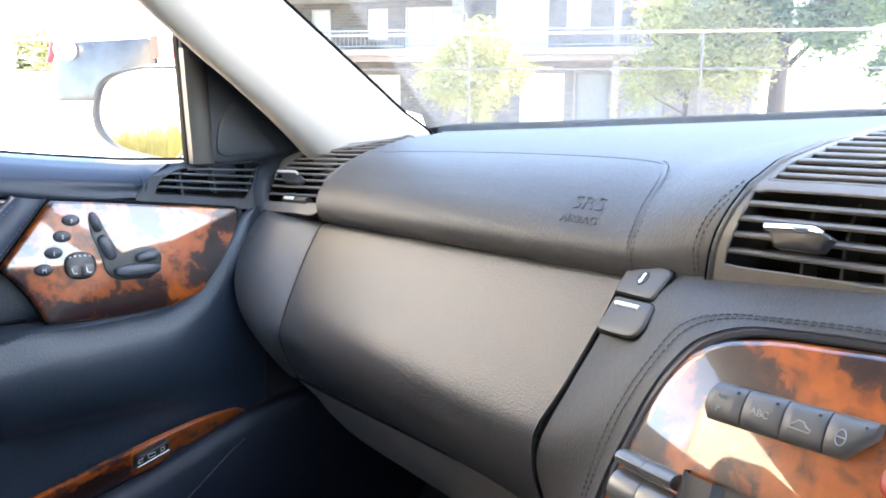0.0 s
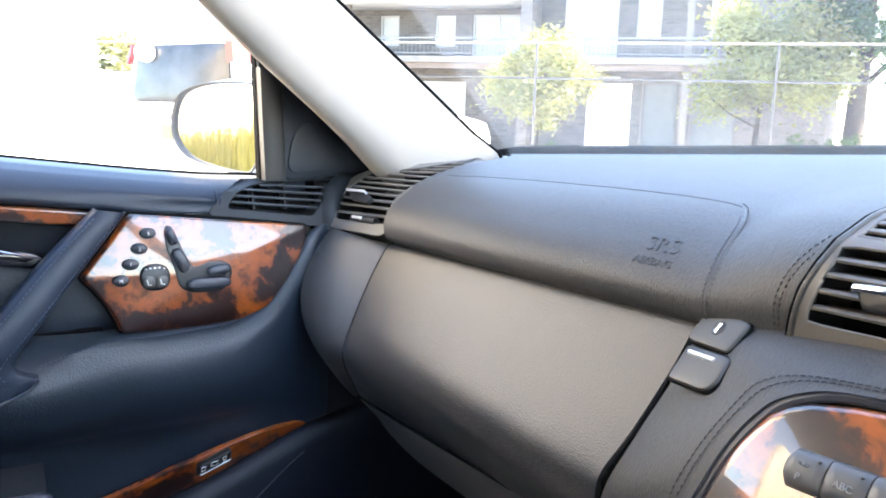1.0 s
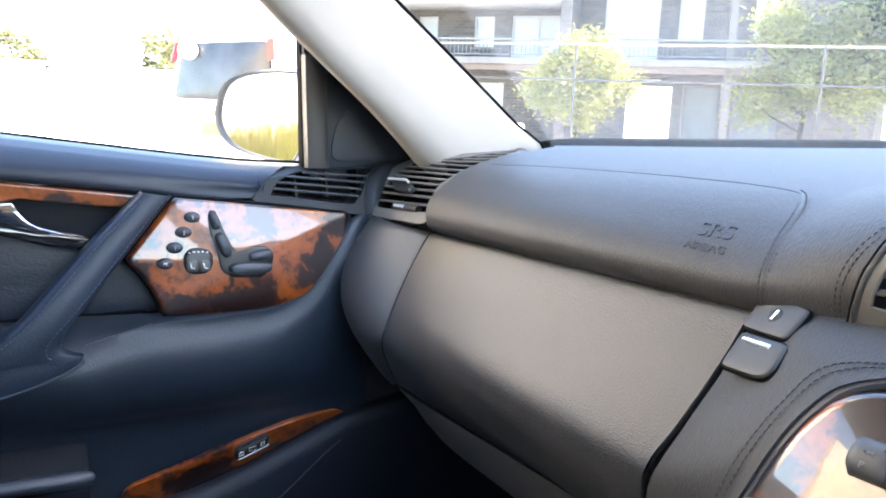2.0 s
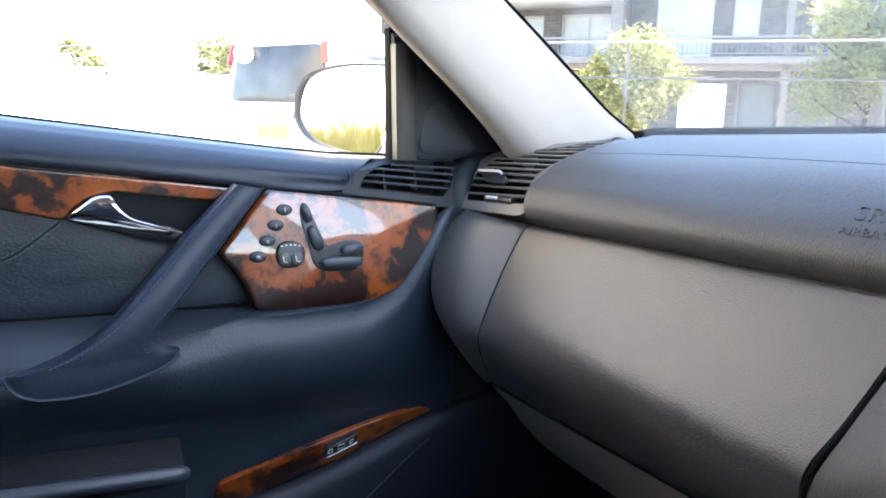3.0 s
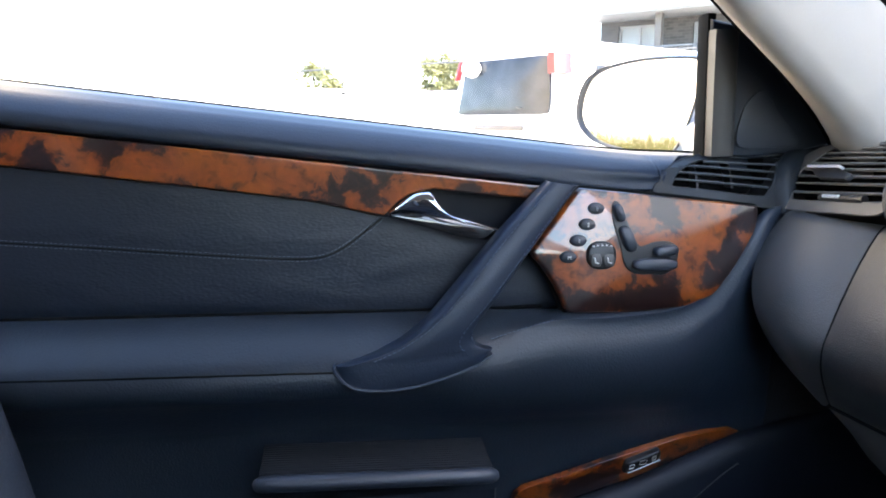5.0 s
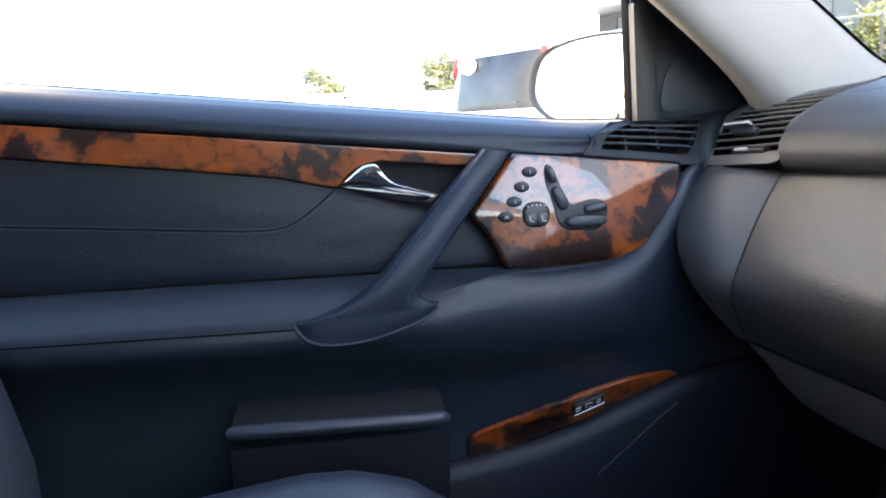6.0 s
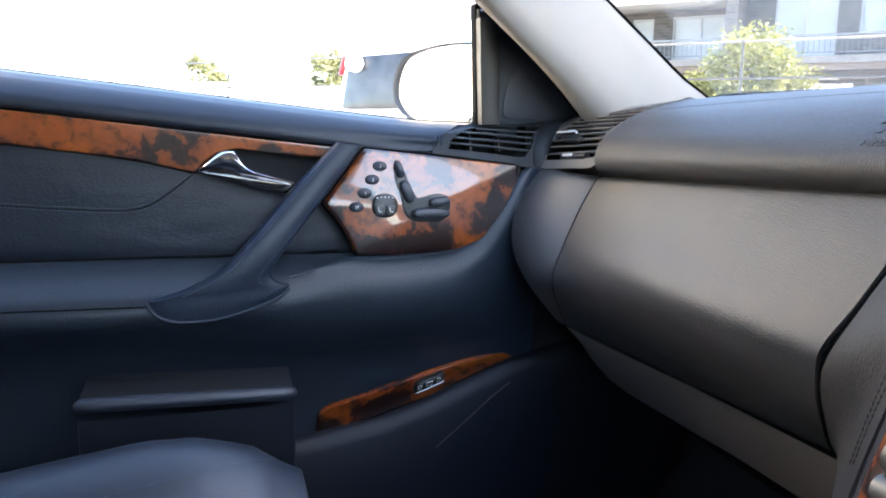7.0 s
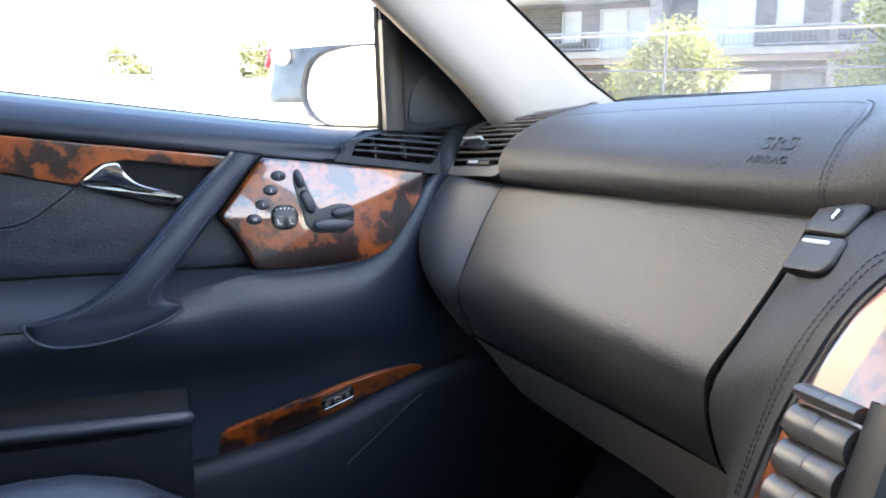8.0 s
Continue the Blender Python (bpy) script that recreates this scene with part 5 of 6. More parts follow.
    add("roof", thick(loft(rows), 0.03), FABRIC, label="pale grey headliner under the roof")
    for sx in (-1, 1):
        add("roof_rail", loft([[Vector((CX + sx * (0.60 + dx), y, 1.335 + dz)) for dx, dz in ((0, 0.03), (0.03, 0.015), (0.035, -0.01), (0.0, -0.02))] for y in (0.06, -0.5, -1.1, -1.5)]), FABRIC)
    add("rear_shelf", box((CX - 0.72, -2.0, 0.92), (CX + 0.72, -1.35, 0.95)), PLAST)
    add("rear_seat_back", box((CX - 0.72, -1.45, 0.3), (CX + 0.72, -1.30, 0.94), bevel=0.03), HIDE_SOFT)
    for sx in (-1, 1):
        add("rear_side", box((CX + sx * 0.80 - 0.06, -2.0, 0.3), (CX + sx * 0.80 + 0.06, -1.05, 1.08)), PLAST)
        rows = [[Vector((CX + sx * x, y, z)) for x, y, z in ((0.80, -1.75 + k, 1.05), (0.60, -1.40 + k, 1.34))] for k in (-0.25, 0.0)]
        add("rear_pillar", thick(loft(rows), 0.03), FABRIC)
    rows = [[Vector((x, y, z)) for x, z in ((0.775, 0.3), (0.735, 0.62), (0.70, 0.78), (0.735, 0.84), (0.745, belt(y) - 0.03), (0.80, belt(y)), (0.83, belt(y)), (0.87, belt(y) - 0.03), (0.88, 0.3))] for y in (-1.05, -0.5, 0.0, 0.18, 0.42, 0.60)]
    add("far_door", loft(rows, True, True), HIDE)
    # unseen solid block added over the far rear side window to hold back light
    add("far_light_block", box((0.60, -1.2, 0.95), (0.86, -0.36, 1.35)), FABRIC)
    foot = [[Vector(p) for p in ((-0.80, 0.442, 0.950), (-0.74, 0.478, 0.958), (-0.69, 0.507, 0.965), (-0.62, 0.535, 0.970), (-0.60, 0.56, 0.972))], [Vector(p) for p in ((-0.83, 0.44, 0.976), (-0.815, 0.49, 0.985), (-0.795, 0.55, 0.994), (-0.775, 0.605, 1.0), (-0.70, 0.64, 1.0))]]
    add("pillar_foot", loft(foot), PLAST)
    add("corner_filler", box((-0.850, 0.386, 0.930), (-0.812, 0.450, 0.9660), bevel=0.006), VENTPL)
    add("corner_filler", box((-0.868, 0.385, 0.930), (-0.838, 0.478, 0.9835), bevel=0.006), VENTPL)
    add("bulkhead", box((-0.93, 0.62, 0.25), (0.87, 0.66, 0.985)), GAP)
    add("kick_panel", box((-0.835, 0.375, 0.28), (-0.800, 0.64, 0.93)), CARPET)
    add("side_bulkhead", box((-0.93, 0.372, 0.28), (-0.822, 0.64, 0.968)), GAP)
    rows = [[Vector((x, y, z)) for x in (-0.95, -0.5, 0.0, 0.5, 0.9)] for y, z in ((-2.0, 0.30), (-0.2, 0.27), (0.28, 0.27), (0.55, 0.45), (0.62, 0.55))]
    add("floor_carpet", thick(loft(rows), 0.02), CARPET, label="black carpeted footwell")
    # left bodywork seen past the corner
    rows = [[Vector(p) for p in ((-0.965, y, 0.32), (-0.975, y, 0.62), (-0.955, y, 0.85), (-0.90, y, 0.945), (-0.80, y + 0.02, 0.955))] for y in (0.41, 0.62, 0.9, 1.3)]
    add("front_wing", loft(rows), PAINT, label="silver front wing")
    # wiper resting below the screen
    wip = add("wiper", tube(curve_pts([(-0.62, 0.76, 1.004), (-0.45, 0.85, 1.016), (-0.25, 0.915, 1.026), (0.1, 0.94, 1.030)], 20), 0.006, n=8), GAP, label="black wiper arm")
    add("wiper_joint", box((-0.372, 0.865, 1.021), (-0.338, 0.895, 1.037), bevel=0.004), PLAST, wip)
    return car


car_body()


# ---- wing mirror ----
def wing_mirror():
    mir = thing("wing_mirror", "silver wing mirror with dark rim reflecting dry grass", "wing mirror", (-0.95, 0.33, 0.98))
    inv = Matrix.Translation((0.95, -0.33, -0.98))
    c = Vector((-1.046, 0.318, 1.020))
    n = Vector((0.36, -0.93, -0.008)).normalized()
    u = Vector((0, 0, 1)).cross(n).normalized()
    v = n.cross(u)
    SH = [(-0.086, -0.008), (-0.079, 0.032), (-0.055, 0.053), (0.0, 0.062), (0.062, 0.060), (0.085, 0.052), (0.080, 0.01), (0.060, -0.043), (0.036, -0.053), (-0.02, -0.048), (-0.062, -0.036)]
    ring = smooth_ring([c + u * (a * 1.34 + 0.004) + v * b * 1.06 for a, b in SH], 64)

    def add(name, bm, material, parent, label=""):
        bm.transform(inv)
        return part(name, bm, material, parent, label)
    rows = []
    for d, s in ((0.0, 0.97), (0.004, 1.0), (-0.012, 1.05), (-0.04, 1.02), (-0.07, 0.85), (-0.09, 0.55), (-0.098, 0.2)):
        rows.append([c + (p - c) * s + n * d for p in ring])
    bm = loft(rows, True)
    add("housing", bm, PAINT, mir, "silver mirror housing")
    add("rim", loft([[c + (p - c) * s + n * d for p in ring] for s, d in ((0.945, -0.002), (0.950, 0.004), (0.985, 0.0065), (1.010, 0.001))], True), mat("grey_rim", (0.085, 0.080, 0.072), 0.5), mir, "grey mirror rim")
    bm = bmesh.new()
    bm.faces.new([bm.verts.new(c + (p - c) * 0.955) for p in ring])
    add("mirror_glass", bm, MIRROR, mir, "mirror glass")
    add("foot", tube([(-0.975, 0.37, 0.985), (-0.93, 0.365, 0.985), (-0.88, 0.36, 0.99), (-0.845, 0.36, 1.0)], 0.028, n=12, taper=[0.8, 1, 1, 1.1]), PAINT, mir)
    return mir


wing_mirror()


# ---- passenger seat ----
def seat():
    st = thing("passenger_seat", "black leather passenger seat with bolsters", "car seat", (-0.42, -0.2, 0.28))
    inv = Matrix.Translation((0.42, 0.2, -0.28))

    def add(name, bm, material, parent=None, label=""):
        bm.transform(inv)
        return part(name, bm, material, parent or st, label)

    def profile(y):
        return ip(y, [(-0.5, 0.60), (-0.3, 0.655), (-0.132, 0.681), (-0.066, 0.690), (-0.021, 0.689), (0.026, 0.676), (0.060, 0.652), (0.085, 0.612), (0.098, 0.56), (0.10, 0.50), (0.08, 0.44)])
    rows = []
    for y in (-0.5, -0.4, -0.3, -0.2, -0.132, -0.1, -0.066, -0.04, -0.021, 0.0, 0.026, 0.045, 0.06, 0.075, 0.085, 0.093, 0.098, 0.101, 0.095):
        z = profile(y)
        rows.append([Vector((x, y, z + dz)) for x, dz in ((-0.665, -0.22), (-0.668, -0.10), (-0.655, -0.045), (-0.632, -0.012), (-0.60, 0.0), (-0.575, -0.006), (-0.55, -0.022), (-0.53, -0.032), (-0.45, -0.030), (-0.35, -0.030), (-0.30, -0.032), (-0.28, -0.022), (-0.25, 0.0), (-0.22, -0.02), (-0.20, -0.10), (-0.20, -0.22))])
    rows = [curve_pts(r, 60) for r in rows]
    rows = [list(c) for c in zip(*[curve_pts(list(c), 48) for c in zip(*rows)])]
    cushion = add("cushion", loft(rows), HIDE_SOFT, None, "black leather seat cushion")
    ob = stitches(curve_pts([(-0.55, -0.30, 0.6345), (-0.553, -0.10, 0.666), (-0.565, 0.0, 0.6785), (-0.60, 0.048, 0.663), (-0.645, 0.06, 0.625)], 60), (0, 0.2, 1), THREAD, cushion)
    ob.data.transform(inv)
    rows = []
    for k in range(13):
        s = k / 12
        z = lerp(0.60, 1.20, s)
        y0 = lerp(-0.312, -0.49, s)
        f = ip(s, [(0, 0.02), (0.15, 0.045), (0.5, 0.05), (0.85, 0.02), (1, -0.02)])
        w = ip(s, [(0, 0.24), (0.3, 0.255), (0.8, 0.24), (1.0, 0.17)])
        rows.append([Vector((-0.42 + a * w, y0 + b + (f if abs(a) > 0.7 and b > -0.05 else 0), z)) for a, b in ((-0.9, -0.16), (-1.04, -0.10), (-1.06, -0.03), (-0.98, 0.0), (-0.86, 0.004), (-0.74, -0.015), (-0.62, -0.03), (0.0, -0.035), (0.62, -0.03), (0.74, -0.015), (0.86, 0.004), (0.98, 0.0), (1.06, -0.03), (1.04, -0.10), (0.9, -0.16))])
    add("backrest", loft(rows, False), mat("perforated_leather", (0.018, 0.021, 0.028), 0.5, bump=1.0, scale=330), None, "perforated black leather backrest")
    add("seat_base", box((-0.64, -0.48, 0.29), (-0.22, 0.05, 0.46), bevel=0.02), PLAST_DARK, None, "black seat base")
    return st


front_seat = seat()
twin = copy_thing(front_seat, Matrix.Translation((0.40, -0.06, 0.28)))
twin.name = "driver_seat"
tagged(twin, "black leather driver seat with bolsters")


# ---- outdoors ----
AZ, DIST = radians(44.0), 22.0
B_ORIGIN = Vector((-math.sin(AZ) * DIST, math.cos(AZ) * DIST, 0))
B_TURN = Matrix.Translation(B_ORIGIN) @ Matrix.Rotation(AZ, 4, "Z")     # local x to the right along the front, -y towards the car


def leaves(name, centre, size, count, material, parent, seed, leaf=0.09, hollow=0.45):
    """A crown of many small leaf blades set in uneven clumps."""
    rng = random.Random(seed)
    clumps = []
    for _ in range(26):
        while True:
            p = Vector((rng.uniform(-1, 1), rng.uniform(-1, 1), rng.uniform(-1, 1)))
            if hollow < p.length < 1:
                break
        clumps.append((Vector((p.x * size[0], p.y * size[1], p.z * size[2])), rng.uniform(0.2, 0.42)))
    vs, fs = [], []
    for _ in range(count):
        c, r = rng.choice(clumps)
        p = Vector((rng.gauss(0, 0.5), rng.gauss(0, 0.5), rng.gauss(0, 0.45))) * r * (size[0] + size[2]) * 0.5 + c + Vector(centre)
        a, b = Vector((rng.uniform(-1, 1), rng.uniform(-1, 1), rng.uniform(-0.6, 0.6))).normalized(), Vector((rng.uniform(-1, 1), rng.uniform(-1, 1), rng.uniform(-1, 1)))
        b = a.cross(b).normalized()
        s = leaf * rng.uniform(0.6, 1.3)
        i = len(vs)
        vs += [p - a * s, p + b * s * 0.4, p + a * s, p - b * s * 0.4]
        fs.append((i, i + 1, i + 2, i + 3))
    me = bpy.data.meshes.new(name)
    me.from_pydata(vs, [], fs)
    me.materials.append(material)
    ob = new(name, me)
    ob.parent = parent
    return ob


BARK = mat("grey_bark", (0.030, 0.024, 0.019), 0.9, bump=1.0, scale=25, vary=0.3, vscale=3)
LEAF_Y = leaf_mat("yellow_green_leaves", (0.140, 0.152, 0.064))
LEAF_P = leaf_mat("pale_olive_leaves", (0.15, 0.16, 0.085))
LEAF_G = leaf_mat("green_leaves", (0.030, 0.060, 0.016))


def tree(at, height, crown, crown_z, leafm, seed, label, trunk=0.07, count=5200, lean=0.1, leaf=0.09, reach=(0.0, 0.0)):
    t = thing("tree", label, "tree", at)
    rng = random.Random(seed)
    bm = bmesh.new()
    top = Vector((lean, 0, height * 0.8))
    tube([Vector((0, 0, -0.05)), Vector((lean * 0.2, 0, height * 0.3)), Vector((lean * 0.6, 0.05, height * 0.55)), top], trunk, bm, 9, [1.25, 1, 0.75, 0.3])
    for k in range(8):
        a = rng.uniform(0, 6.28)
        z = rng.uniform(0.3, 0.65) * height
        s = Vector((lean * z / height, 0, z))
        e = s + Vector((math.cos(a) * crown[0] * 0.8, math.sin(a) * crown[1] * 0.8, rng.uniform(0.15, 0.4) * height))
        tube([s, s.lerp(e, 0.5) + Vector((0, 0, -0.08)), e], trunk * 0.45, bm, 6, [1, 0.7, 0.25])
    part("trunk", bm, BARK, t, "grey trunk and limbs")
    leaves("crown", (lean * 0.8 + reach[0], reach[1], crown_z), crown, count, leafm, t, seed, leaf)
    return t


def loc(u, w, z=0.0):
    """A place by the building's front: u to the right along it, w metres in front of it."""
    return B_TURN @ Vector((u, -w, z))


def building():
    b = thing("apartment_building", "two-storey grey brick apartment block with balconies", "building", B_ORIGIN)
    b.matrix_basis = B_TURN

    BR = brick_mat("grey_brown_brick", (0.062, 0.060, 0.060), (0.10, 0.095, 0.092), (0.115, 0.112, 0.110))
    WHITE = mat("white_painted_frame", (0.30, 0.31, 0.32), 0.5, vary=0.04)
    CURT = mat("white_curtain", (0.34, 0.37, 0.39), 0.8, vary=0.08, vscale=2)
    SLAB = mat("grey_concrete_slab", (0.13, 0.127, 0.124), 0.8, vary=0.15)
    RENDERM = mat("beige_grey_render", (0.12, 0.115, 0.11), 0.85, vary=0.12, vscale=1)
    ROOFM = mat("dark_roof_tiles", (0.16, 0.15, 0.15), 0.8, bump=0.5, scale=8, vary=0.25)
    RAIL = mat("grey_blue_rail", (0.12, 0.13, 0.14), 0.5)

    # openings: left, right, bottom, top of each hole in the front wall
    up = [(-8.30, -7.70, 3.10, 3.97), (-6.58, -5.97, 3.10, 3.97), (-5.46, -3.95, 2.78, 3.99), (-2.82, -1.36, 2.78, 4.75), (-0.86, -0.22, 3.35, 4.75), (1.03, 1.70, 3.35, 4.75), (-10.6, -9.3, 2.78, 3.99)]
    holes = [(-10.9, -9.6, 0.2, 2.15), (-7.0, -5.6, 0.9, 2.1), (-0.55, 0.34, 0.2, 2.12), (0.75, 1.85, 0.2, 2.12)]
    us = sorted({-11.2, 4.2, *[v for h in up + holes for v in h[:2]]})
    zs = sorted({-0.2, 5.55, *[v for h in up + holes for v in h[2:]]})
    bm = bmesh.new()
    for x0, x1 in zip(us, us[1:]):
        for z0, z1 in zip(zs, zs[1:]):
            xm, zm = (x0 + x1) / 2, (z0 + z1) / 2
            if any(h[0] < xm < h[1] and h[2] < zm < h[3] for h in up + holes):
                continue
            box((x0, 0, z0), (x1, 0.24, z1), bm)
    bmesh.ops.remove_doubles(bm, verts=bm.verts, dist=0.0005)
    part("front_wall", bm, BR, b, "grey-brown brick front wall", False)
    part("back_volume", box((-11.2, 5.0, -0.2), (4.2, 5.2, 5.5)), BR, b, smooth=False)
    for x in (-11.2, 4.0):
        part("end_wall", box((x, 0.24, -0.2), (x + 0.2, 5.0, 5.5)), BR, b, smooth=False)
    for x0, x1, z0, z1 in up + holes[1:2]:
        w = part("window", box((x0 + 0.05, 0.13, z0 + 0.05), (x1 - 0.05, 0.15, z1 - 0.05)), CURT, b, "bright window with white curtain behind glass", False)
        fr = bmesh.new()
        for q in (((x0, 0.06, z0), (x0 + 0.06, 0.16, z1)), ((x1 - 0.06, 0.06, z0), (x1, 0.16, z1)), ((x0 + 0.06, 0.06, z1 - 0.06), (x1 - 0.06, 0.16, z1)), ((x0 + 0.06, 0.06, z0), (x1 - 0.06, 0.16, z0 + 0.06))):
            box(*q, fr)
        if x1 - x0 > 1.2:
            box(((x0 + x1) / 2 - 0.03, 0.07, z0 + 0.06), ((x0 + x1) / 2 + 0.03, 0.155, z1 - 0.06), fr)
        part("frame", fr, WHITE, w, smooth=False)
        part("sill", box((x0 - 0.05, -0.06, z0 - 0.07), (x1 + 0.05, 0.06, z0 - 0.002)), SLAB, w, smooth=False)
    # balcony slab, roof, posts
    part("balcony", box((-11.2, -1.2, 2.56), (4.2, -0.003, 2.73)), SLAB, b, "concrete balcony slab", False)
    part("soffit_beam", box((-11.2, -1.1, 2.40), (4.2, -1.0, 2.555)), mat("dark_timber_beam", (0.12, 0.10, 0.09), 0.7), b, smooth=False)
    for x0, x1, ze in ((-11.5, -3.62, 4.22), (-3.50, 4.5, 5.30)):
        rows = [[Vector((x, y, z)) for x in (x0, x1)] for y, z in ((-1.5, ze), (-1.5, ze + 0.12), (2.4, ze + 1.5), (5.5, ze + 0.12), (5.5, ze))]
        part("roof", thick(loft(rows), 0.05), ROOFM, b, "dark tiled roof", False)
        part("gutter", box((x0, -1.58, ze - 0.04), (x1, -1.51, ze + 0.10)), WHITE, b, smooth=False)
    part("soffit", box((-11.4, -1.5, 4.14), (-3.8, -0.003, 4.18)), WHITE, b, smooth=False)
    for x in (-8.9, 0.50, 4.0):
        part("post", box((x - 0.09, -1.10, -0.2), (x + 0.09, -0.92, 4.2 if x < -3 else 5.3)), RENDERM, b, "rendered post", False)
    part("party_wall", box((-3.80, -1.45, -0.2), (-3.50, -0.003, 5.3)), BR, b, "brick party wall", False)
    rail = part("balcony_rail", box((-11.1, -1.16, 3.20), (4.1, -1.11, 3.25)), RAIL, b, "grey metal balcony rail", False)
    part("lower_rail", box((-11.1, -1.15, 2.80), (4.1, -1.12, 2.825)), RAIL, rail, smooth=False)
    bal = bmesh.new()
    for k in range(126):
        x = -11.0 + k * 0.12
        box((x, -1.145, 2.825), (x + 0.014, -1.13, 3.20), bal)
    ob = part("balusters", bal, RAIL, rail, smooth=False)
    ob["kind"] = "stuff"
    # ground-floor doors
    part("entry_door", pillow([Vector(p) for p in ((-2.08, 0.0, 0.15), (-2.08, 0.0, 2.12), (-0.88, 0.0, 2.12), (-0.88, 0.0, 0.15))], (0, -1, 0), 0.06, 0.0, 0.02), mat("bright_white_panel", (0.85, 0.86, 0.86), 0.5, vary=0.03), b, "bright white roller door", False)
    for x0, x1, _, _ in holes[2:4]:
        d = part("screen_door", box((x0 + 0.01, 0.08, 0.1), (x1 - 0.01, 0.12, 2.19)), mat("dark_screen_door", (0.10, 0.115, 0.12), 0.6), b, "dark security screen door", False)
        part("door_frame", box((x0 - 0.06, -0.03, 0.1), (x0, 0.09, 2.26)), SLAB, d, smooth=False)
    part("entry_lamp", box((-1.65, -0.12, 2.22), (-1.2, -0.003, 2.30), bevel=0.02), WHITE, b)
    return b


building()


def low_wall():
    w = thing("low_wall", "low pale grey rendered wall beside the apartment block", "wall", loc(0, 4.0), kind="structure")
    w.matrix_basis = Matrix.Translation(loc(0, 4.0)) @ Matrix.Rotation(AZ, 4, "Z")
    part("wall_panel", box((3.9, -0.1, 0), (12.0, 0.1, 1.32)), mat("pale_grey_render", (0.30, 0.31, 0.30), 0.85, vary=0.1, vscale=0.7), w, smooth=False)
    part("coping", box((3.86, -0.14, 1.32), (12.0, 0.14, 1.38)), mat("grey_coping", (0.34, 0.34, 0.33), 0.85), w, smooth=False)


low_wall()


def fence():
    f = thing("chain_link_fence", "galvanised chain-link fence with pipe rails and posts", "fence", loc(0, 9.5))
    f.matrix_basis = Matrix.Translation(loc(0, 9.5)) @ Matrix.Rotation(AZ, 4, "Z")
    ZN = mat("galvanised_pipe", (0.13, 0.132, 0.135), 0.6, metal=0.2, vary=0.1)
    DK = mat("weathered_rail", (0.045, 0.045, 0.047), 0.6, vary=0.2)
    part("top_rail", tube([(x, 0, 2.27) for x in (-16, -8, 0, 8, 14)], 0.019), ZN, f, "pale top rail")
    part("mid_rail", tube([(x, 0, 1.72) for x in (-16, -8, 0, 8, 14)], 0.018), DK, f, "dark middle rail")
    for k in range(9):
        x = -16.4 + k * 3.6
        part("post", tube([(x, 0, -0.1), (x, 0, 1.2), (x, 0, 2.30)], 0.020), DK, f)
    bm = bmesh.new()
    pitch = 0.09
    for k in range(int(30 / pitch)):
        x = -16 + k * pitch
        for sgn in (1, -1):
            a, b = Vector((x, 0, 0.05)), Vector((x + sgn * 1.6, 0, 1.65))
            d = Vector((0.0011, 0, -0.0011 * sgn))
            bm.faces.new([bm.verts.new(p) for p in (a - d, a + d, b + d, b - d)])
    ob = part("wire_mesh", bm, DK, f, "diamond wire mesh", False)
    ob["kind"] = "stuff"
    return f


fence()
tree(loc(-2.50, 6.0), 2.7, (1.15, 1.0, 0.85), 1.92, LEAF_Y, 3, "young yellow-green tree by the fence", 0.04, 13000, 0.05, 0.054)
tree(loc(1.75, 6.0), 3.4, (1.4, 1.25, 1.25), 2.15, LEAF_Y, 5, "sunlit yellow-green tree by the fence", 0.05, 24000, 0.1, 0.058)
tree(loc(3.42, 6.2), 5.8, (2.0, 1.95, 1.25), 3.65, LEAF_G, 8, "tall dark green street tree", 0.16, 60000, 0.02, 0.065, (0.55, 0.45))
tree(loc(6.35, 5.0), 3.4, (1.0, 1.0, 0.95), 2.0, LEAF_G, 9, "green tree beyond the fence", 0.07, 7000, 0.1, 0.06)
for u, s, sd in ((2.9, 0.95, 21), (1.1, 0.6, 22), (-2.2, 0.55, 23)):
    t = thing("bush", "low green bush behind the fence", "bush", loc(u, 6.6))
    leaves("foliage", (0, 0, s * 0.5), (s, s * 0.8, s * 0.55), 1500, LEAF_G, t, sd, 0.06, 0.1)


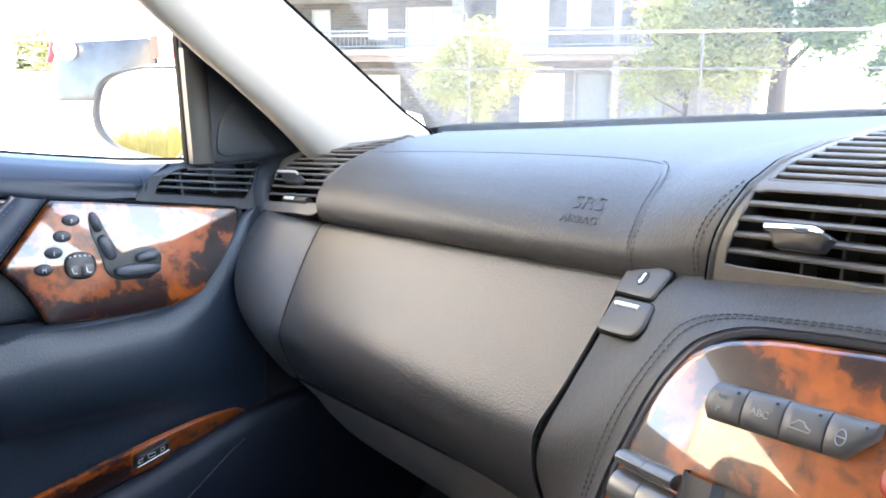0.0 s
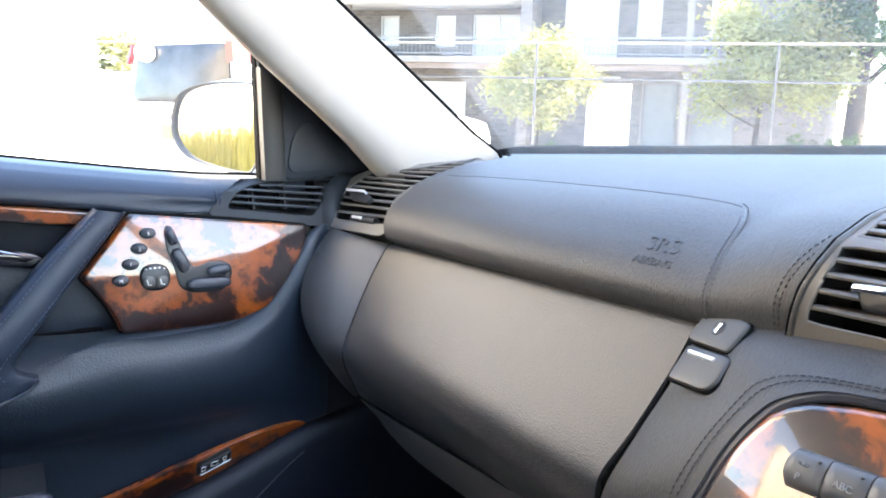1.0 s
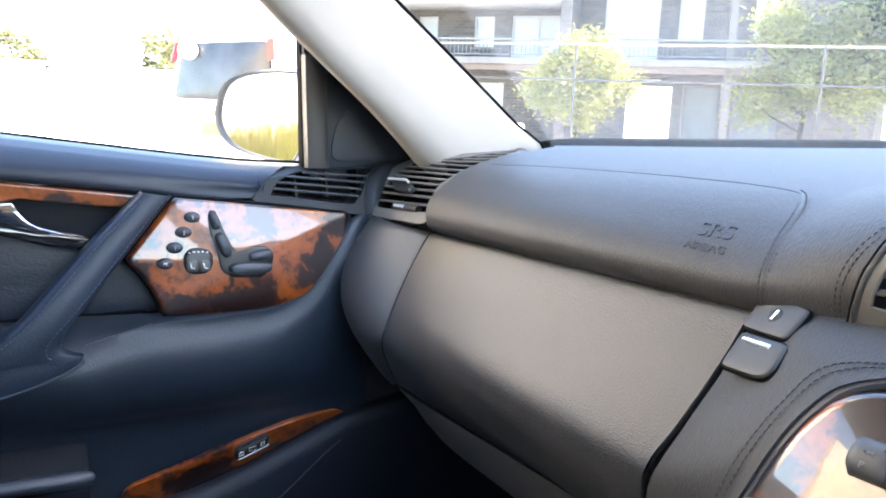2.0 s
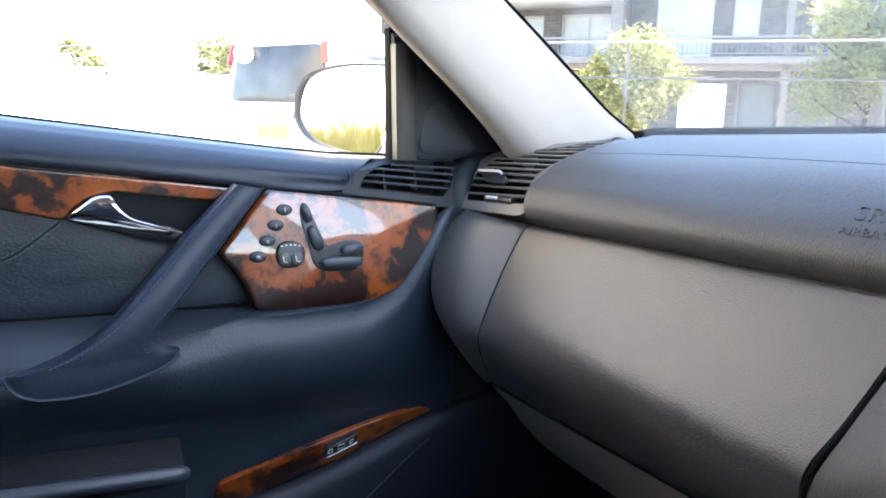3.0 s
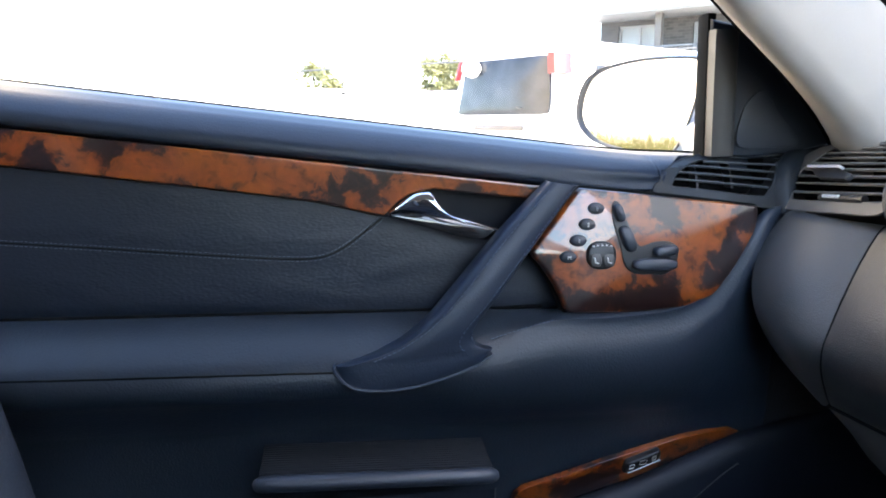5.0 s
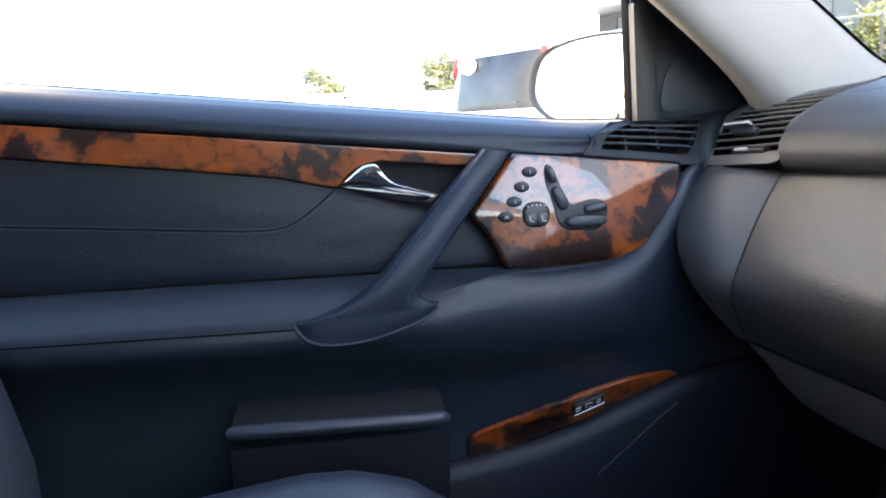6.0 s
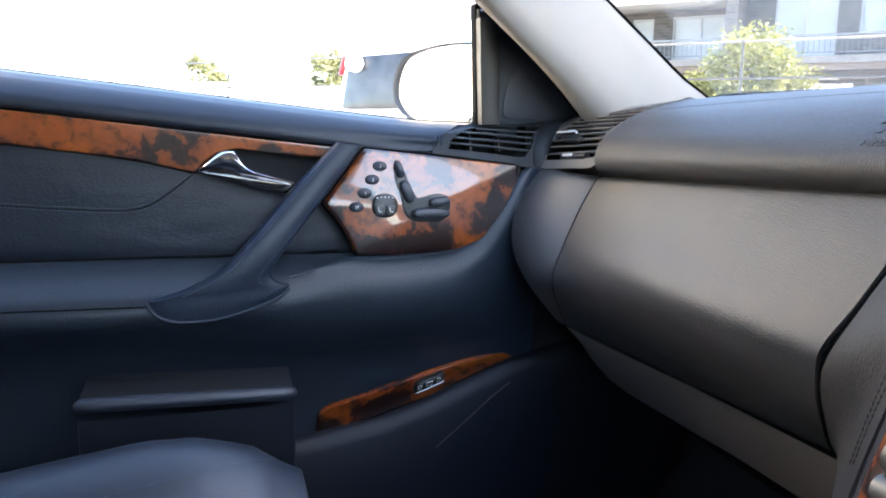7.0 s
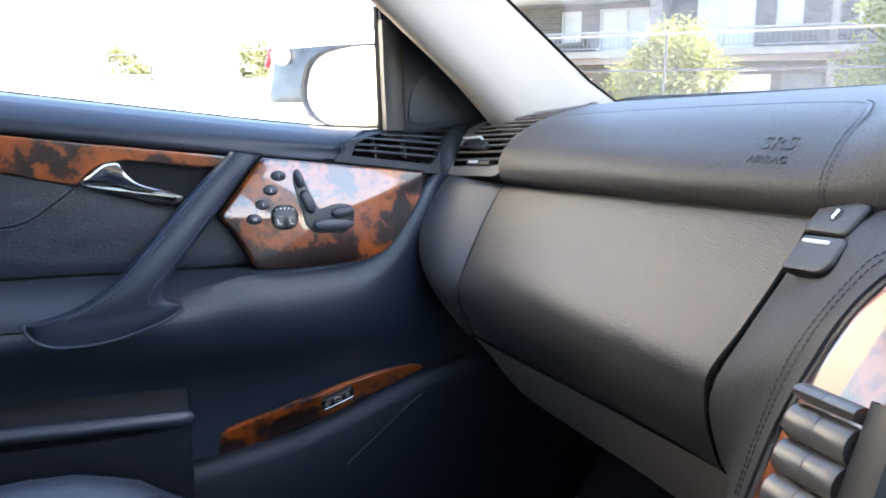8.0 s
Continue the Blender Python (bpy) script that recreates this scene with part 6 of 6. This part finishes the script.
def suv(at, turn):
    """A white off-road wagon seen from behind."""
    s = thing("parked_suv", "white parked off-road wagon with red tail lamps", "car", at)
    s.matrix_basis = Matrix.Translation(at) @ Matrix.Rotation(turn, 4, "Z")
    WH = mat("white_car_paint", (0.82, 0.83, 0.84), 0.35, coat=1.0, vary=0.02)
    BG = mat("dark_tinted_glass", (0.030, 0.034, 0.040), 0.16, vary=0.7, vscale=2.6, spec=0.3)
    RED = mat("red_lamp_lens", (0.22, 0.012, 0.015), 0.3)
    BLK = mat("black_bumper", (0.05, 0.05, 0.052), 0.6)
    # back end faces -y; sections from bumper to bonnet
    rows = []
    for y, w, z0, z1 in ((0.0, 0.84, 0.50, 1.08), (0.02, 0.86, 0.42, 1.12), (0.06, 0.87, 0.38, 1.15), (2.0, 0.89, 0.36, 1.15), (3.4, 0.89, 0.36, 1.13), (4.3, 0.86, 0.38, 1.02), (4.45, 0.80, 0.45, 0.95)):
        rows.append([Vector((x, y, z)) for x, z in ((-w + 0.04, z0), (-w, z0 + 0.08), (-w, z1 - 0.12), (-w + 0.05, z1), (w - 0.05, z1), (w, z1 - 0.12), (w, z0 + 0.08), (w - 0.04, z0))])
    body = part("body", loft(rows, True, True), WH, s, "white painted body")
    rows = []
    for z, y0, w in ((1.10, 0.02, 0.85), (1.14, 0.03, 0.84), (1.62, 0.09, 0.71), (1.74, 0.15, 0.65), (1.80, 0.30, 0.58)):
        y1 = ip(z, [(1.1, 3.3), (1.7, 2.4), (1.8, 2.2)])
        rows.append([Vector(p) for p in ((-w, y0 + 0.06, z), (-w + 0.05, y0, z), (w - 0.05, y0, z), (w, y0 + 0.06, z), (w, y1, z), (-w, y1, z))])
    part("cabin", loft(rows, True, True), WH, s, "white cabin and roof")
    ring = even([Vector(p) for p in ((-0.67, 0.035, 1.15), (-0.60, 0.03, 1.135), (0.60, 0.03, 1.135), (0.67, 0.035, 1.15), (0.61, 0.078, 1.58), (0.585, 0.088, 1.64), (0.52, 0.091, 1.655), (-0.52, 0.091, 1.655), (-0.585, 0.088, 1.64), (-0.61, 0.078, 1.58))], 40, True)
    part("rear_window", pillow(ring, (0, -0.99, 0.12), 0.012, 0.01, 0.008), BG, s, "dark tinted rear window")
    for sx in (-1, 1):
        part("tail_lamp", loft([[Vector((sx * (0.735 - (z - 1.3) * 0.22 + dx * (1.0 if sx > 0 else 0.35)), dy * (1.0 if sx > 0 else 0.3) + (z - 1.1) * 0.13, z)) for dx, dy in ((0.01, -0.10), (0.085, -0.09), (0.105, -0.04), (0.105, 0.10), (0.0, 0.10))] for z in (1.48, 1.50, 1.64, 1.66)], True, True), RED, s, "red tail lamp")
        part("side_window", thick(loft([[Vector((sx * (0.855 - (z - 1.1) * 0.23), y, z)) for y in (0.5, 1.2, 2.0, 2.4)] for z in (1.2, 1.58)]), 0.01), BG, s)
        for y in (0.85, 3.55):
            wh = part("wheel", tube([(sx * 0.70, y, 0.36), (sx * 0.91, y, 0.36)], 0.36, n=24), BLK, s, "black tyre")
            part("rim", tube([(sx * 0.90, y, 0.36), (sx * 0.925, y, 0.36)], 0.20, n=18), mat("alloy", (0.5, 0.5, 0.5), 0.3, metal=1), wh)
    part("bumper", box((-0.86, -0.12, 0.42), (0.86, 0.02, 0.66), bevel=0.04), WH, s, "white rear bumper")
    part("number_plate", box((-0.22, -0.012, 0.80), (0.22, 0.0, 0.93)), mat("yellow_plate", (0.20, 0.17, 0.05), 0.5), s, "yellow number plate")
    part("handle_trim", box((-0.35, -0.02, 0.99), (0.35, 0.0, 1.04), bevel=0.008), mat("grey_trim", (0.12, 0.105, 0.095), 0.5), s)
    part("rear_wiper", tube([(0.30, 0.02, 1.19), (0.05, 0.05, 1.24), (-0.25, 0.06, 1.26)], 0.010), BLK, s)
    part("spare_mirror", pillow([Vector((-0.47 + 0.13 * math.cos(a), 0.05, 1.58 + 0.085 * math.sin(a))) for a in [k * math.pi / 10 for k in range(20)]], (0, -1, 0.3), 0.05, 0.02, 0.02), WH, s, "white rear parking mirror")
    return s


suv((-7.2, 1.45, -0.03), radians(28))


def backdrop():
    """Pale walls, fence and planting on the sunny side, added walls that bounce or block sunlight, and the grass bank
    that the mirror shows.
    """
    wl = thing("boundary_wall", "white rendered boundary wall", "wall", (-18, -2, 0), kind="structure")
    part("wall_panel", box((-0.1, -22, 0), (0.1, 9, 1.75)), mat("white_render", (0.80, 0.79, 0.77), 0.8, vary=0.06, vscale=0.6), wl, smooth=False)
    part("coping", box((-0.16, -22, 1.75), (0.16, 9, 1.82)), mat("white_coping", (0.78, 0.77, 0.75), 0.8), wl, smooth=False)
    pf = thing("picket_fence", "white painted picket fence", "fence", (-12.5, -1, 0))
    WP = mat("white_fence_paint", (0.80, 0.80, 0.78), 0.6, vary=0.06)
    part("rail", box((-0.03, -9.0, 0.45), (0.03, 3.2, 0.53)), WP, pf, smooth=False)
    part("rail", box((-0.03, -9.0, 1.10), (0.03, 3.2, 1.18)), WP, pf, smooth=False)
    me = None
    for k in range(60):
        if me is None:
            ob = part("picket", loft([[Vector((x, y, z)) for x, y in ((0.031, -0.04), (0.055, -0.04), (0.055, 0.04), (0.031, 0.04))] for z in (0.05, 1.30)] + [[Vector((x, y, 1.38)) for x, y in ((0.031, -0.005), (0.055, -0.005), (0.055, 0.005), (0.031, 0.005))]], True, True), WP, pf, smooth=False)
            me = ob.data
        else:
            ob = new("picket", me)
            ob.parent = pf
        ob.location = (0, -8.9 + k * 0.2, 0)
    tree((-24.8, 3.35, 0), 3.2, (0.75, 0.75, 0.85), 2.3, LEAF_P, 31, "pale green tree behind the white wagon", 0.08, 4200)
    tree((-22.0, -0.4, 0), 2.7, (0.5, 0.6, 0.8), 2.0, LEAF_P, 32, "small pale tree beyond the white fence", 0.05, 1500)
    # added wall: bounces warm sun onto the dash, heights set for the console's reflection
    sh = thing("bounce_wall", "added tall cream wall that bounces warm sun into the cabin", "wall", (-8.5, -3.0, 0), kind="structure")
    sh.matrix_basis = Matrix.Translation((-8.5, -3.0, 0)) @ Matrix.Rotation(radians(28), 4, "Z")
    cream = mat("cream_render", (0.80, 0.70, 0.55), 0.85, vary=0.1, vscale=0.8)
    part("tall_wall_panel", box((-0.3, -3.4, 0), (0.0, 0.0, 9.0)), cream, sh, smooth=False)
    part("low_wall_panel", box((-0.3, -4.9, 0), (0.0, -3.4, 2.4)), cream, sh, smooth=False)
    part("end_wall_panel", box((-0.3, -12.0, 0), (0.0, -4.9, 5.2)), cream, sh, smooth=False)
    # unseen wall added behind the car to send warm light through the rear window
    bw = thing("rear_bounce_wall", "added long cream wall that bounces warm sun through the rear window", "wall", (-2.6, -13.2, 0), kind="structure")
    part("wall_panel", box((0, -0.3, 0), (11.0, 0.0, 5.5)), mat("warm_render", (0.72, 0.67, 0.60), 0.85, vary=0.1, vscale=0.8), bw, smooth=False)
    # unseen block added to keep direct sun off the cabin
    wh = thing("shade_block", "added pale block, out of view, that shades the parked car", "building", (8.0, 1.0, 0))
    part("wall", box((-4.2, 2.4, 0), (-0.6, 8.0, 9.5), bevel=0.03), mat("shade_block_render", (0.62, 0.60, 0.57), 0.85, vary=0.06, vscale=0.6), wh, smooth=False)
    g = thing("grass_bank", "dry yellow-green long grass along the added cream wall", "grass", (-5.4, -6.4, 0), kind="stuff")
    g.matrix_basis = Matrix.Translation((-5.4, -6.4, 0)) @ Matrix.Rotation(radians(-62), 4, "Z")
    rng = random.Random(4)
    vs, fs = [], []
    for _ in range(30000):
        x, y = rng.uniform(-3.5, 5.0), rng.uniform(-0.8, 0.8)
        h = rng.uniform(0.5, 0.98) + 0.10 * math.sin(x * 3.1) * math.sin(x * 1.3 + 1)
        a = rng.uniform(0, 6.28)
        d = Vector((math.cos(a), math.sin(a), 0)) * 0.007
        p = Vector((x, y, 0))
        tip = p + Vector((rng.uniform(-0.15, 0.15), rng.uniform(-0.15, 0.15), h))
        i = len(vs)
        vs += [p - d, p + d, tip]
        fs.append((i, i + 1, i + 2))
    me = bpy.data.meshes.new("blades")
    me.from_pydata(vs, [], fs)
    me.materials.append(leaf_mat("dry_grass", (0.070, 0.070, 0.020)))
    ob = new("blades", me)
    ob.parent = g
    ob["kind"] = "stuff"


backdrop()
